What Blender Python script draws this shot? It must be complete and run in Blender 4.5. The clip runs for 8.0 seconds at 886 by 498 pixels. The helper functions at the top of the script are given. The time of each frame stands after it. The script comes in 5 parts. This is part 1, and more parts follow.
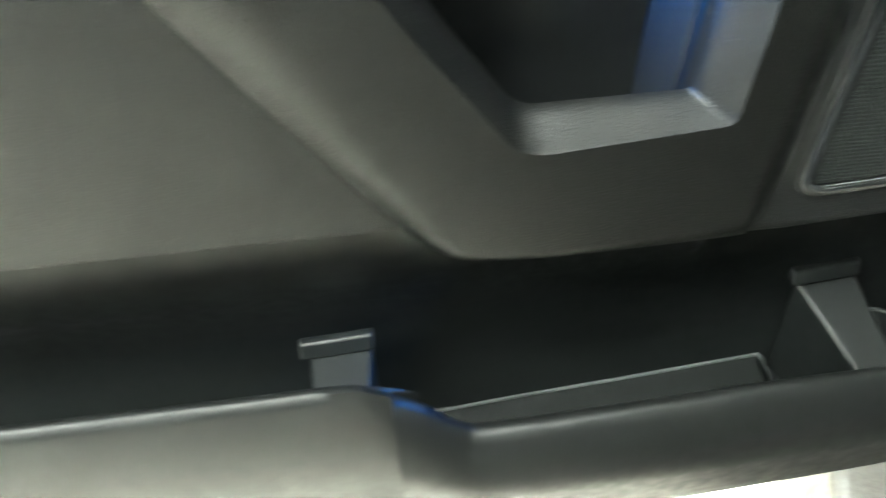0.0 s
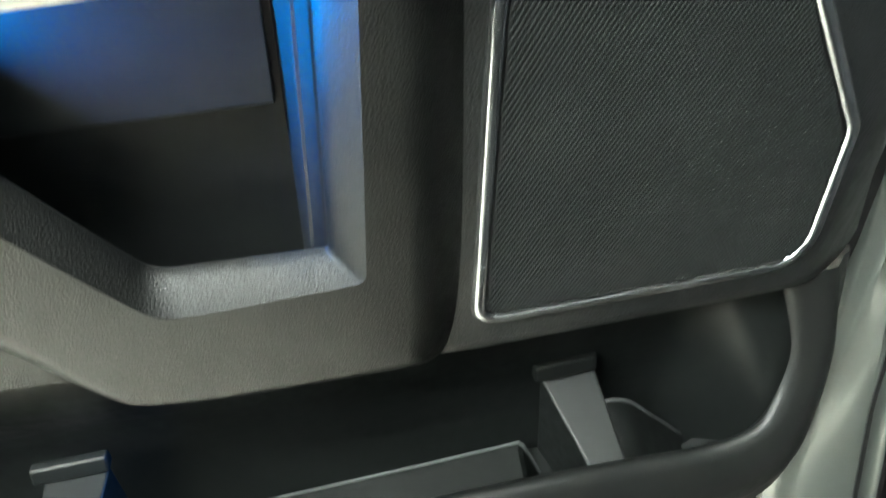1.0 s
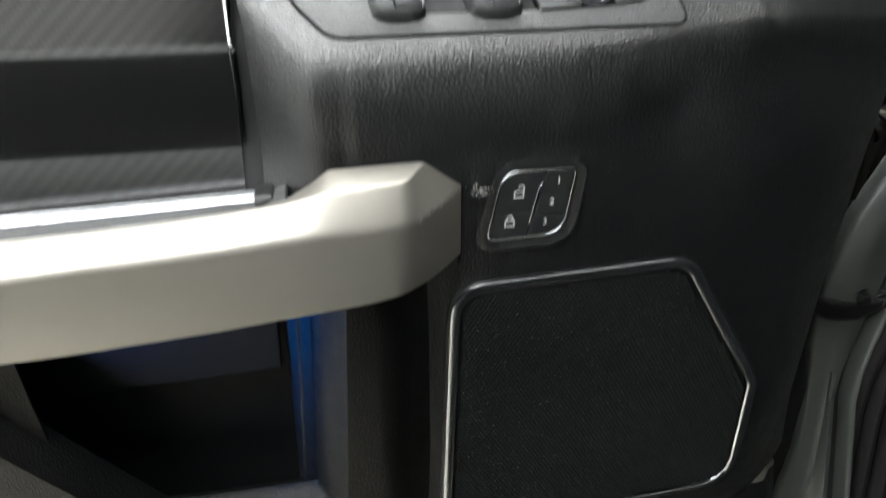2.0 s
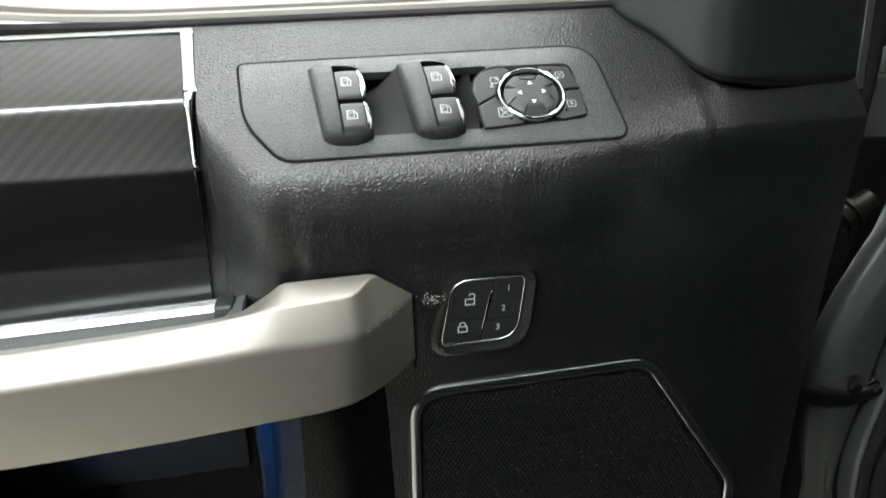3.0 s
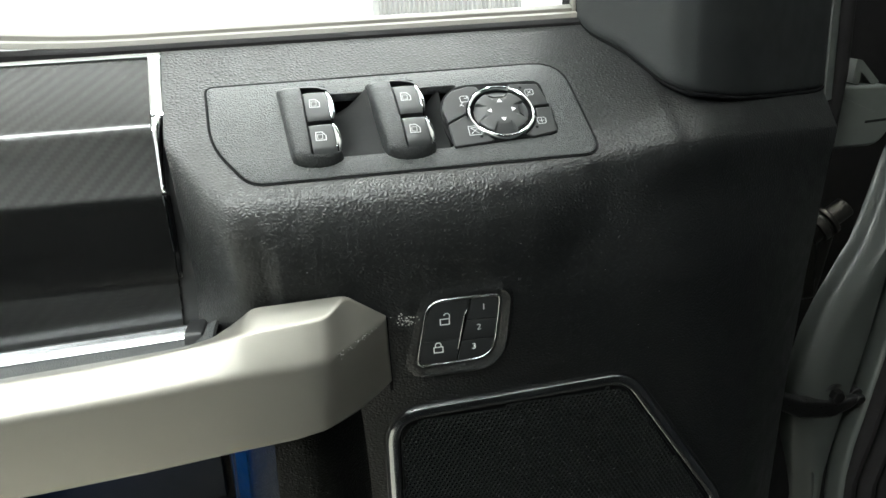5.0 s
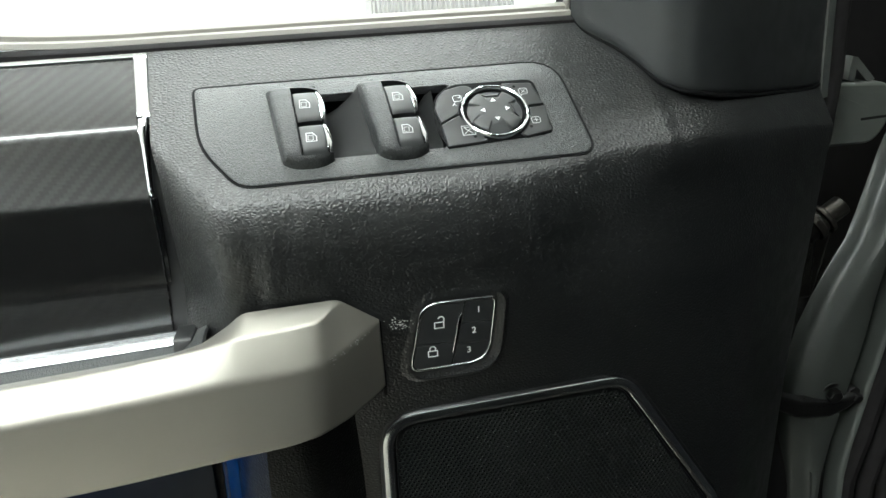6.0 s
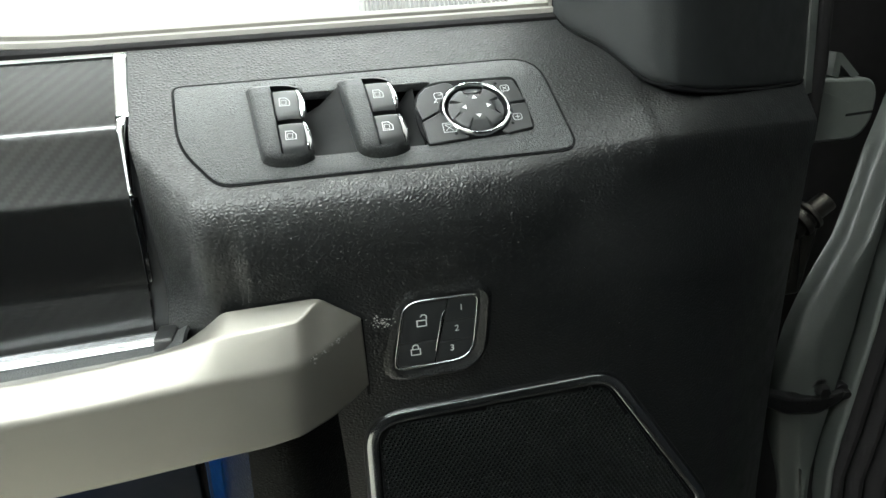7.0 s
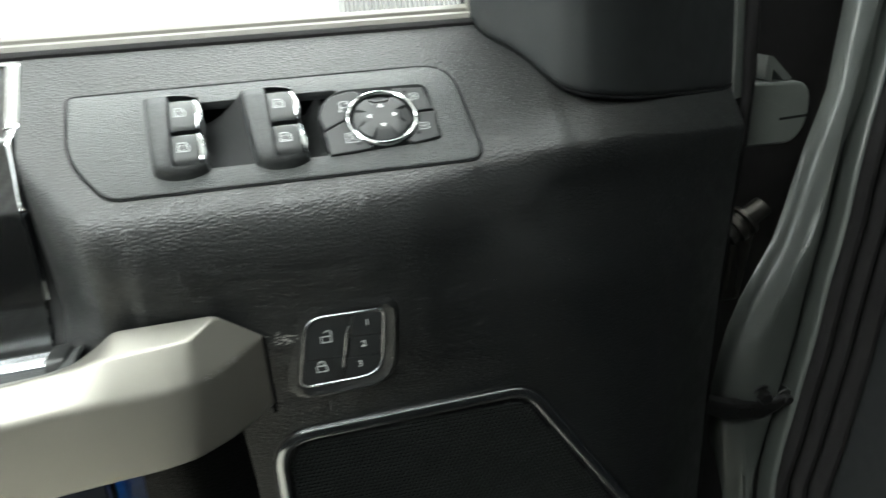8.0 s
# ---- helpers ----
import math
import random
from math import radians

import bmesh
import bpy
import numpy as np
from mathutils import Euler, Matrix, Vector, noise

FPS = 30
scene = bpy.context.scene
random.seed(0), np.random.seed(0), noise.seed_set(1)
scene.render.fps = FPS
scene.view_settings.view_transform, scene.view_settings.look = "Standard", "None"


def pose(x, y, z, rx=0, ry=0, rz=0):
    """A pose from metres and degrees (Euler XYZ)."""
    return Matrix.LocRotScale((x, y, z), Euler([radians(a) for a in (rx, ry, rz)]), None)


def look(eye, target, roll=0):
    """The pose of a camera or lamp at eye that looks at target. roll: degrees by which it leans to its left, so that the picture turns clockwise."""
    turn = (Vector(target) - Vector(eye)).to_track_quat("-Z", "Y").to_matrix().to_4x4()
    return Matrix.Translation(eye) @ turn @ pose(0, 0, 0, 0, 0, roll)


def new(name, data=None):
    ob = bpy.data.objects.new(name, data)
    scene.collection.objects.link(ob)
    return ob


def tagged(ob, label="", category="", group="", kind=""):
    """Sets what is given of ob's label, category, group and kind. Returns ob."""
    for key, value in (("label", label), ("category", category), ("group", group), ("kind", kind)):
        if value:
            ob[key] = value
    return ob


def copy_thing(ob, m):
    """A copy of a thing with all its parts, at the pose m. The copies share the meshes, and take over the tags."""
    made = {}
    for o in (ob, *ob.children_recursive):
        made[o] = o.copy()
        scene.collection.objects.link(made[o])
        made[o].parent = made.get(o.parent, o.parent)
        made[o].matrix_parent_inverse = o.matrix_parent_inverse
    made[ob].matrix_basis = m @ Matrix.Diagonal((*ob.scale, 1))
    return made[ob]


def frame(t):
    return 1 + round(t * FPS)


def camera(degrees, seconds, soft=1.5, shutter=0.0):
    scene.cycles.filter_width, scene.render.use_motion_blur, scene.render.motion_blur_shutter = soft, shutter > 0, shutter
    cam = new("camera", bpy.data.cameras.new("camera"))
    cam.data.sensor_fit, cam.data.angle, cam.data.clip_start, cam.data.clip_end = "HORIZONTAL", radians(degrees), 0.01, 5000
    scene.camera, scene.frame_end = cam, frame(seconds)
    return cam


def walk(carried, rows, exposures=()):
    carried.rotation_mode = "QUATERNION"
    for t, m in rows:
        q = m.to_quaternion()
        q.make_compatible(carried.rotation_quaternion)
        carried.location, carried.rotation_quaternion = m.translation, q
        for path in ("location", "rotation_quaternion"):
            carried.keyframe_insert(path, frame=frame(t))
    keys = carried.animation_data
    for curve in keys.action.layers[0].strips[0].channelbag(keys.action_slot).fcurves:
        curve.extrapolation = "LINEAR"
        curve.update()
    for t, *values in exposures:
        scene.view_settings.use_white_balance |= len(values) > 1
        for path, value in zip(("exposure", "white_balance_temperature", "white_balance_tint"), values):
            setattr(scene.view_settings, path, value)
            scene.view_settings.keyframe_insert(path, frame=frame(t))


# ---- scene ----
cam = camera(69.0, 8.0, shutter=0.5)
PATH = [
    (0, (-0.251, -0.305, 1.248), (-0.126, 1.21, -0.051), -3.0),
    (0.4, (-0.164, -0.288, 1.259), (0.101, 1.194, -0.058), -0.9),
    (0.5, (-0.132, -0.296, 1.265), (0.102, 1.203, -0.037), -1.9),
    (0.7, (-0.103, -0.3, 1.281), (0.17, 1.213, 0.002), -1.4),
    (1, (-0.075, -0.296, 1.313), (0.196, 1.23, 0.049), -1.2),
    (1.2, (-0.066, -0.295, 1.345), (0.2, 1.236, 0.085), -0.9),
    (1.5, (-0.055, -0.297, 1.387), (0.188, 1.285, 0.188), -1.1),
    (1.8, (-0.05, -0.309, 1.43), (0.188, 1.338, 0.32), -0.7),
    (2, (-0.056, -0.32, 1.444), (0.238, 1.387, 0.444), -0.2),
    (2.2, (-0.033, -0.319, 1.475), (0.196, 1.386, 0.457), -0.6),
    (3.3, (-0.01, -0.325, 1.474), (0.213, 1.494, 0.674), -2.3),
    (3.5, (-0.008, -0.323, 1.478), (0.214, 1.493, 0.67), -2.4),
    (4, (-0.005, -0.324, 1.475), (0.234, 1.494, 0.676), -2.6),
    (5.5, (-0.002, -0.319, 1.473), (0.265, 1.499, 0.681), -3.1),
    (6, (-0.001, -0.316, 1.472), (0.275, 1.499, 0.68), -3.2),
    (6.5, (0.006, -0.318, 1.471), (0.286, 1.498, 0.682), -3.3),
    (7, (0.007, -0.317, 1.469), (0.294, 1.498, 0.681), -3.5),
    (7.5, (0.011, -0.32, 1.47), (0.303, 1.494, 0.68), -3.5),
    (8, (0.055, -0.314, 1.469), (0.372, 1.495, 0.679), -3.7),
]
walk(cam, [(t, look(eye, target, roll)) for t, eye, target, roll in PATH],
     exposures=[(0.0, 3.12, 6500, 3), (0.6, 2.9, 6350, 2), (1.0, 3.0, 6450, 4), (1.3, 2.68, 6550, 9), (1.5, 2.35, 6600, 13), (2.0, 0.85, 6450, 16), (2.2, 0.55, 6450, 16), (3.3, 0.46, 6450, 12), (8.0, 0.46, 6350, 8)])

# ---- world, lights, exposure ----
world = bpy.data.worlds.new("world")
scene.world = world
world.use_nodes = True
world.node_tree.nodes["Background"].inputs[0].default_value = (0.9, 0.95, 1.0, 1)
world.node_tree.nodes["Background"].inputs[1].default_value = 0.1


def lamp(name, m, sx, sy, watts, colour, spread=180):
    data = bpy.data.lights.new(name, "AREA")
    data.shape, data.size, data.size_y, data.energy, data.color = "RECTANGLE", sx, sy, watts, colour
    data.spread = radians(spread)
    ob = new(name, data)
    ob.matrix_world = m
    return ob


# blue accent lights of the door: one in the pull cup under the handle, one in the pocket
lamp("cup_accent_light", look((-0.268, 0.024, 1.228), (-0.09, 0.012, 1.180)), 0.012, 0.006, 0.15, (0.0, 0.26, 1.0), 66)
lamp("pocket_accent_light", look((-0.15, -0.004, 0.960), (-0.29, -0.004, 0.862)), 0.012, 0.012, 0.013, (0.0, 0.26, 1.0), 60)


# ---- materials ----
def material(name, colour, rough=0.5, metal=0.0, grain=0.0, grain_scale=400.0, vary=0.12, vary_scale=25.0, coat=0.0,
             emit=0.0, spec=0.5, stretch=(1, 1, 1), kind="noise", relief=0.0004, wear=0.06):
    m = bpy.data.materials.new(name)
    m.use_nodes = True
    t = m.node_tree
    b = t.nodes["Principled BSDF"]
    b.inputs["Roughness"].default_value = rough
    b.inputs["Metallic"].default_value = metal
    b.inputs["Specular IOR Level"].default_value = spec
    b.inputs["Coat Weight"].default_value = coat
    b.inputs["Coat Roughness"].default_value = 0.06
    if emit:
        b.inputs["Emission Color"].default_value = (*colour, 1)
        b.inputs["Emission Strength"].default_value = emit
    co = t.nodes.new("ShaderNodeTexCoord")
    mp = t.nodes.new("ShaderNodeMapping")
    mp.inputs["Scale"].default_value = stretch
    t.links.new(co.outputs["Object"], mp.inputs["Vector"])
    n1 = t.nodes.new("ShaderNodeTexNoise")
    n1.inputs["Scale"].default_value = vary_scale
    n1.inputs["Detail"].default_value = 6
    t.links.new(mp.outputs[0], n1.inputs["Vector"])
    ramp = t.nodes.new("ShaderNodeMix")
    ramp.data_type = "RGBA"
    lo = [c * (1 - vary) for c in colour]
    hi = [min(1, c * (1 + vary)) for c in colour]
    ramp.inputs["A"].default_value, ramp.inputs["B"].default_value = (*lo, 1), (*hi, 1)
    t.links.new(n1.outputs["Fac"], ramp.inputs["Factor"])
    t.links.new(ramp.outputs["Result"], b.inputs["Base Color"])
    if wear:
        n3 = t.nodes.new("ShaderNodeTexNoise")
        n3.inputs["Scale"].default_value = vary_scale * 3.7
        n3.inputs["Detail"].default_value = 8
        t.links.new(mp.outputs[0], n3.inputs["Vector"])
        r = t.nodes.new("ShaderNodeMapRange")
        r.inputs["From Min"].default_value, r.inputs["From Max"].default_value = 0.3, 0.7
        r.inputs["To Min"].default_value, r.inputs["To Max"].default_value = max(0.02, rough - wear), min(1, rough + wear)
        t.links.new(n3.outputs["Fac"], r.inputs["Value"])
        t.links.new(r.outputs[0], b.inputs["Roughness"])
    if grain:
        if kind == "leather":
            g = t.nodes.new("ShaderNodeTexVoronoi")
            g.feature = "DISTANCE_TO_EDGE"
            g.inputs["Scale"].default_value = grain_scale
            d = t.nodes.new("ShaderNodeTexNoise")
            d.inputs["Scale"].default_value = grain_scale * 0.5
            add = t.nodes.new("ShaderNodeMix")
            add.data_type = "VECTOR"
            add.inputs["Factor"].default_value = 0.0011
            t.links.new(mp.outputs[0], add.inputs["A"])
            t.links.new(d.outputs["Color"], add.inputs["B"])
            t.links.new(mp.outputs[0], d.inputs["Vector"])
            t.links.new(add.outputs["Result"], g.inputs["Vector"])
            cell = t.nodes.new("ShaderNodeMapRange")
            cell.inputs["From Max"].default_value = 0.40
            cell.interpolation_type = "SMOOTHSTEP"
            t.links.new(g.outputs["Distance"], cell.inputs["Value"])
            out = cell.outputs[0]
        else:
            g = t.nodes.new("ShaderNodeTexNoise")
            g.inputs["Scale"].default_value = grain_scale
            g.inputs["Detail"].default_value = 3
            t.links.new(mp.outputs[0], g.inputs["Vector"])
            out = g.outputs["Fac"]
        bump = t.nodes.new("ShaderNodeBump")
        bump.inputs["Strength"].default_value = grain
        bump.inputs["Distance"].default_value = relief
        t.links.new(out, bump.inputs["Height"])
        t.links.new(bump.outputs[0], b.inputs["Normal"])
    return m


BLACK_SOFT = material("black_grained_vinyl", (0.0019, 0.0023, 0.0026), 0.36, spec=0.74, grain=0.45, grain_scale=480, kind="leather", relief=0.00045, stretch=(0.85, 1, 1))
BLACK_FINE = material("black_fine_plastic", (0.035, 0.0372, 0.0378), 0.42, spec=0.65, grain=1.0, grain_scale=1050, relief=0.0009, vary=0.85, vary_scale=820)
HOOD = material("black_hood_plastic", (0.023, 0.0247, 0.0252), 0.46, spec=0.5, grain=0.8, grain_scale=1050, relief=0.0006, vary=0.7, vary_scale=820)
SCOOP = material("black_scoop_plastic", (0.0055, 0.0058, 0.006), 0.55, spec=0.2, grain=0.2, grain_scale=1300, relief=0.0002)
BLACK_SMOOTH = material("black_smooth_plastic", (0.012, 0.0125, 0.013), 0.35, grain=0.05, grain_scale=900)
# for dark joints, and for shade put into hollows and grille holes
BLACK_DEEP = material("joint_and_shade_black", (0.004, 0.004, 0.0045), 0.7, spec=0.1)
PANEL = material("dark_grey_panel_plastic", (0.0028, 0.0029, 0.0027), 0.40, spec=0.17, grain=0.6, grain_scale=520, kind="leather", relief=0.0003)
POCKET = material("dark_pocket_plastic", (0.0040, 0.0043, 0.0042), 0.46, spec=0.23, grain=0.3, grain_scale=900, relief=0.0003)
HANDLE = material("satin_champagne_paint", (0.25, 0.237, 0.211), 0.40, metal=0.7, grain=0.06, grain_scale=2500, vary=0.03, relief=0.0002, wear=0.03)
# PIT and TRAY: darker copies of the pocket plastic, with its shade put in
PIT = material("shaded_pocket_plastic", (0.0028, 0.0033, 0.0032), 0.46, spec=0.22, grain=0.2, grain_scale=900, relief=0.0003)
CUP = material("shaded_cup_plastic", (0.0038, 0.0042, 0.0044), 0.55, spec=0.15, grain=0.1, grain_scale=900)
TRAY = material("shaded_tray_plastic", (0.0012, 0.0016, 0.0014), 0.6, spec=0.07, grain=0.2, grain_scale=900)
RIM_GLINT = material("grey_rim_highlight", (0.030, 0.032, 0.032), 0.5, spec=0.4, vary=0.3, vary_scale=60)
GREASE = material("greasy_black_steel", (0.0032, 0.0030, 0.0030), 0.32, spec=0.5, vary=0.3, vary_scale=150, grain=0.2, grain_scale=500)
CUP_PLATE = material("lit_cup_plate_plastic", (0.0080, 0.0093, 0.0100), 0.5, spec=0.2, grain=0.15, grain_scale=900)
GRILLE = material("black_grille_paint", (0.0056, 0.0070, 0.0066), 0.5, spec=0.14)
DARK_CHROME = material("dark_chrome", (0.125, 0.131, 0.138), 0.10, metal=1.0, vary=0.03, wear=0.04)
RIM_CHROME = material("slim_rim_chrome", (0.42, 0.43, 0.44), 0.12, metal=1.0, vary=0.03, wear=0.03)
GRILLE_RIM = material("smoked_chrome", (0.33, 0.34, 0.35), 0.16, metal=1.0, vary=0.03, wear=0.03)
CHROME = material("bright_chrome", (0.85, 0.86, 0.88), 0.07, metal=1.0, vary=0.02, wear=0.03)
RAIL = material("satin_chrome", (0.80, 0.82, 0.86), 0.24, metal=1.0, vary=0.03, wear=0.03)
KEY = material("black_key_plastic", (0.016, 0.0170, 0.0175), 0.38, spec=0.45, wear=0, vary=0.03, grain=0.1, grain_scale=2000, relief=0.0002)
KEY_SATIN = material("satin_key_plastic", (0.034, 0.0355, 0.036), 0.40, wear=0.03, vary=0.08, vary_scale=200, grain=0.12, grain_scale=2400, relief=0.0002)
KEY_PRINT = material("grey_key_print", (0.5, 0.51, 0.51), 0.5, vary=0.04)
PRINT = material("white_print", (0.75, 0.76, 0.76), 0.5, vary=0.04)
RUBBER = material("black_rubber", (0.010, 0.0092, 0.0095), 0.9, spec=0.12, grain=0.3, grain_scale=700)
SEAL = material("grey_window_seal", (0.16, 0.15, 0.13), 0.5, grain=0.15, grain_scale=300, stretch=(0.1, 1, 1))
PAINT = material("grey_metallic_paint", (0.034, 0.038, 0.0345), 0.45, metal=0.2, coat=0.2, vary=0.18, vary_scale=14, grain=0.04, grain_scale=3000, wear=0.02)
HINGE = material("hinge_and_lit_edge_grey", (0.070, 0.076, 0.070), 0.45, coat=0.2, vary=0.2, vary_scale=40, wear=0.08)
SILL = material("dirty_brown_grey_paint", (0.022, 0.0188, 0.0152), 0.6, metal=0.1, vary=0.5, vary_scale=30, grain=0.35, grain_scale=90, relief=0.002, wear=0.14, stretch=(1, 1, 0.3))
STEEL = material("dull_steel", (0.045, 0.042, 0.037), 0.42, metal=0.9, vary=0.25, vary_scale=120)
SMUDGE = material("pale_scuff", (0.35, 0.35, 0.33), 0.7, vary=0.4, vary_scale=800)
WALL = material("white_wall_paint", (0.82, 0.83, 0.84), 0.7, vary=0.03, vary_scale=2, grain=0.1, grain_scale=60)
FLOOR = material("cream_workshop_floor", (0.62, 0.58, 0.5), 0.35, vary=0.12, vary_scale=3, grain=0.1, grain_scale=40)
CORR = material("grey_corrugated_metal", (0.5, 0.5, 0.5), 0.45, metal=0.2, vary=0.05)
CEIL = material("white_ceiling_paint", (0.8, 0.8, 0.8), 0.8, vary=0.03, vary_scale=2)
CABIN = material("dark_trim_and_blockers", (0.010, 0.0105, 0.011), 0.75, spec=0.2, grain=0.2, grain_scale=300)
LIGHT = material("lit_diffuser", (0.94, 1.0, 0.965), 0.5, vary=0.0, wear=0, emit=23.0)


def glass_material():
    m = bpy.data.materials.new("clear_window_glass")
    m.use_nodes = True
    b = m.node_tree.nodes["Principled BSDF"]
    b.inputs["Transmission Weight"].default_value = 1.0
    b.inputs["Roughness"].default_value = 0.0
    b.inputs["IOR"].default_value = 1.45
    return m


def carbon_material():
    """Glossy woven carbon fibre: a 2x2 twill of light and dark tows under a clear coat."""
    m = bpy.data.materials.new("glossy_carbon_weave")
    m.use_nodes = True
    t = m.node_tree
    b = t.nodes["Principled BSDF"]
    co = t.nodes.new("ShaderNodeTexCoord")
    sep = t.nodes.new("ShaderNodeSeparateXYZ")
    t.links.new(co.outputs["UV"], sep.inputs[0])

    def op(kind, a, c=None):
        n = t.nodes.new("ShaderNodeMath")
        n.operation = kind
        for k, v in ((0, a), (1, c)):
            if v is None:
                continue
            if isinstance(v, (int, float)):
                n.inputs[k].default_value = v
            else:
                t.links.new(v, n.inputs[k])
        return n.outputs[0]

    u = op("MULTIPLY", sep.outputs[0], 440.0)
    v = op("MULTIPLY", sep.outputs[1], 440.0)
    fu = op("FLOOR", u)
    fv = op("FLOOR", v)
    tw = op("LESS_THAN", op("FLOORED_MODULO", op("ADD", fu, fv), 4.0), 2.0)
    ridge = op("ABSOLUTE", op("SINE", op("MULTIPLY", u, 3.14159)))
    ridge2 = op("ABSOLUTE", op("SINE", op("MULTIPLY", v, 3.14159)))
    mix = t.nodes.new("ShaderNodeMix")
    mix.data_type = "RGBA"
    mix.inputs["A"].default_value, mix.inputs["B"].default_value = (0.0016, 0.0018, 0.0020, 1), (0.0060, 0.0063, 0.0066, 1)
    t.links.new(tw, mix.inputs["Factor"])
    t.links.new(mix.outputs["Result"], b.inputs["Base Color"])
    rough = t.nodes.new("ShaderNodeMapRange")
    rough.inputs["To Min"].default_value, rough.inputs["To Max"].default_value = 0.36, 0.24
    t.links.new(tw, rough.inputs["Value"])
    t.links.new(rough.outputs[0], b.inputs["Roughness"])
    bump = t.nodes.new("ShaderNodeBump")
    bump.inputs["Strength"].default_value = 0.10
    bump.inputs["Distance"].default_value = 0.0004
    h = t.nodes.new("ShaderNodeMix")
    t.links.new(tw, h.inputs["Factor"])
    t.links.new(ridge, h.inputs["A"])
    t.links.new(ridge2, h.inputs["B"])
    t.links.new(h.outputs["Result"], bump.inputs["Height"])
    t.links.new(bump.outputs[0], b.inputs["Normal"])
    b.inputs["Metallic"].default_value = 0.7
    b.inputs["Coat Weight"].default_value = 1.0
    b.inputs["Coat Roughness"].default_value = 0.17
    b.inputs["Coat IOR"].default_value = 1.72
    return m


GLASS = glass_material()
CARBON = carbon_material()


# ---- building blocks ----
def part(name, bm, mat, parent, label="", smooth=40, kind=""):
    """Link a bmesh as one mesh object under a thing or part."""
    bmesh.ops.recalc_face_normals(bm, faces=bm.faces[:])
    if any(e.is_boundary for e in bm.edges):
        # an open sheet shows its front to the cabin side
        view = Vector((0.0, -0.6, 1.35))
        if sum(f.normal.dot((view - f.calc_center_median()).normalized()) * f.calc_area() for f in bm.faces) < 0:
            bmesh.ops.reverse_faces(bm, faces=bm.faces[:])
    for e in bm.edges:
        if e.is_boundary:
            e.smooth = False
    if smooth:
        for f in bm.faces:
            f.smooth = True
        for e in bm.edges:
            if e.is_manifold and e.calc_face_angle(0.0) > radians(smooth):
                e.smooth = False
    me = bpy.data.meshes.new(name)
    bm.to_mesh(me)
    bm.free()
    mats = mat if isinstance(mat, (list, tuple)) else [mat]
    for k in mats:
        me.materials.append(k)
    ob = new(name, me)
    ob.parent = parent
    if label or kind:
        tagged(ob, label=label, kind=kind)
    return ob


def rounded(poly, r, n=5):
    """A closed 2D outline with its corners rounded; r: one radius or one a corner."""
    out, k = [], len(poly)
    for i in range(k):
        p, a, b = Vector(poly[i]), Vector(poly[i - 1]), Vector(poly[(i + 1) % k])
        ri = r[i] if isinstance(r, (list, tuple)) else r
        d1, d2 = (a - p), (b - p)
        ri = min(ri, d1.length * 0.49, d2.length * 0.49)
        if ri < 1e-6:
            out.append(tuple(p))
            continue
        s, e = p + d1.normalized() * ri, p + d2.normalized() * ri
        for j in range(n + 1):
            f = j / n
            q = s * (1 - f) ** 2 + p * 2 * f * (1 - f) + e * f * f
            out.append((q.x, q.y))
    return out


def offset(poly, d):
    """A closed outline moved inwards by d (outwards: minus)."""
    area = sum(poly[i - 1][0] * poly[i][1] - poly[i][0] * poly[i - 1][1] for i in range(len(poly)))
    s = 1 if area > 0 else -1
    out = []
    for i in range(len(poly)):
        p, a, b = Vector(poly[i]), Vector(poly[i - 1]), Vector(poly[(i + 1) % len(poly)])
        e1, e2 = (p - a), (b - p)
        e1 = e1.normalized() if e1.length > 1e-9 else e2.normalized()
        e2 = e2.normalized() if e2.length > 1e-9 else e1
        n1, n2 = Vector((-e1.y, e1.x)) * s, Vector((-e2.y, e2.x)) * s
        m = n1 + n2
        m = m.normalized() if m.length > 1e-6 else n1
        out.append(tuple(p + m * d / max(0.5, m.dot(n1))))
    return out


def ring(bm, pts):
    return [bm.verts.new(p) for p in pts]


def bridge(bm, a, b, closed=True, mat=0):
    n = len(a)
    for i in range(n if closed else n - 1):
        f = bm.faces.new((a[i], a[(i + 1) % n], b[(i + 1) % n], b[i]))
        f.material_index = mat


def prism(bm, poly, lo, hi, m, bevel=0.0, steps=3, mat=0, cap=True, top_mat=None):
    """An outline in the plane of m, drawn up from lo to hi, with a rounded upper rim."""
    base = ring(bm, [m @ Vector((x, y, lo)) for x, y in poly])
    prev = base
    if bevel:
        for j in range(steps + 1):
            a = j / steps * math.pi / 2
            pl = offset(poly, bevel * (1 - math.cos(a)))
            cur = ring(bm, [m @ Vector((x, y, hi - bevel + bevel * math.sin(a))) for x, y in pl])
            bridge(bm, prev, cur, mat=mat)
            prev = cur
    else:
        cur = ring(bm, [m @ Vector((x, y, hi)) for x, y in poly])
        bridge(bm, prev, cur, mat=mat)
        prev = cur
    f = bm.faces.new(prev)
    f.material_index = mat if top_mat is None else top_mat
    for e in f.edges:
        e.smooth = False
    if cap:
        bm.faces.new(base[::-1]).material_index = mat
    return prev


def box(bm, lo, hi, m=Matrix(), mat=0):
    x0, y0, z0 = lo
    x1, y1, z1 = hi
    prism(bm, [(x0, y0), (x1, y0), (x1, y1), (x0, y1)], z0, z1, m, mat=mat)


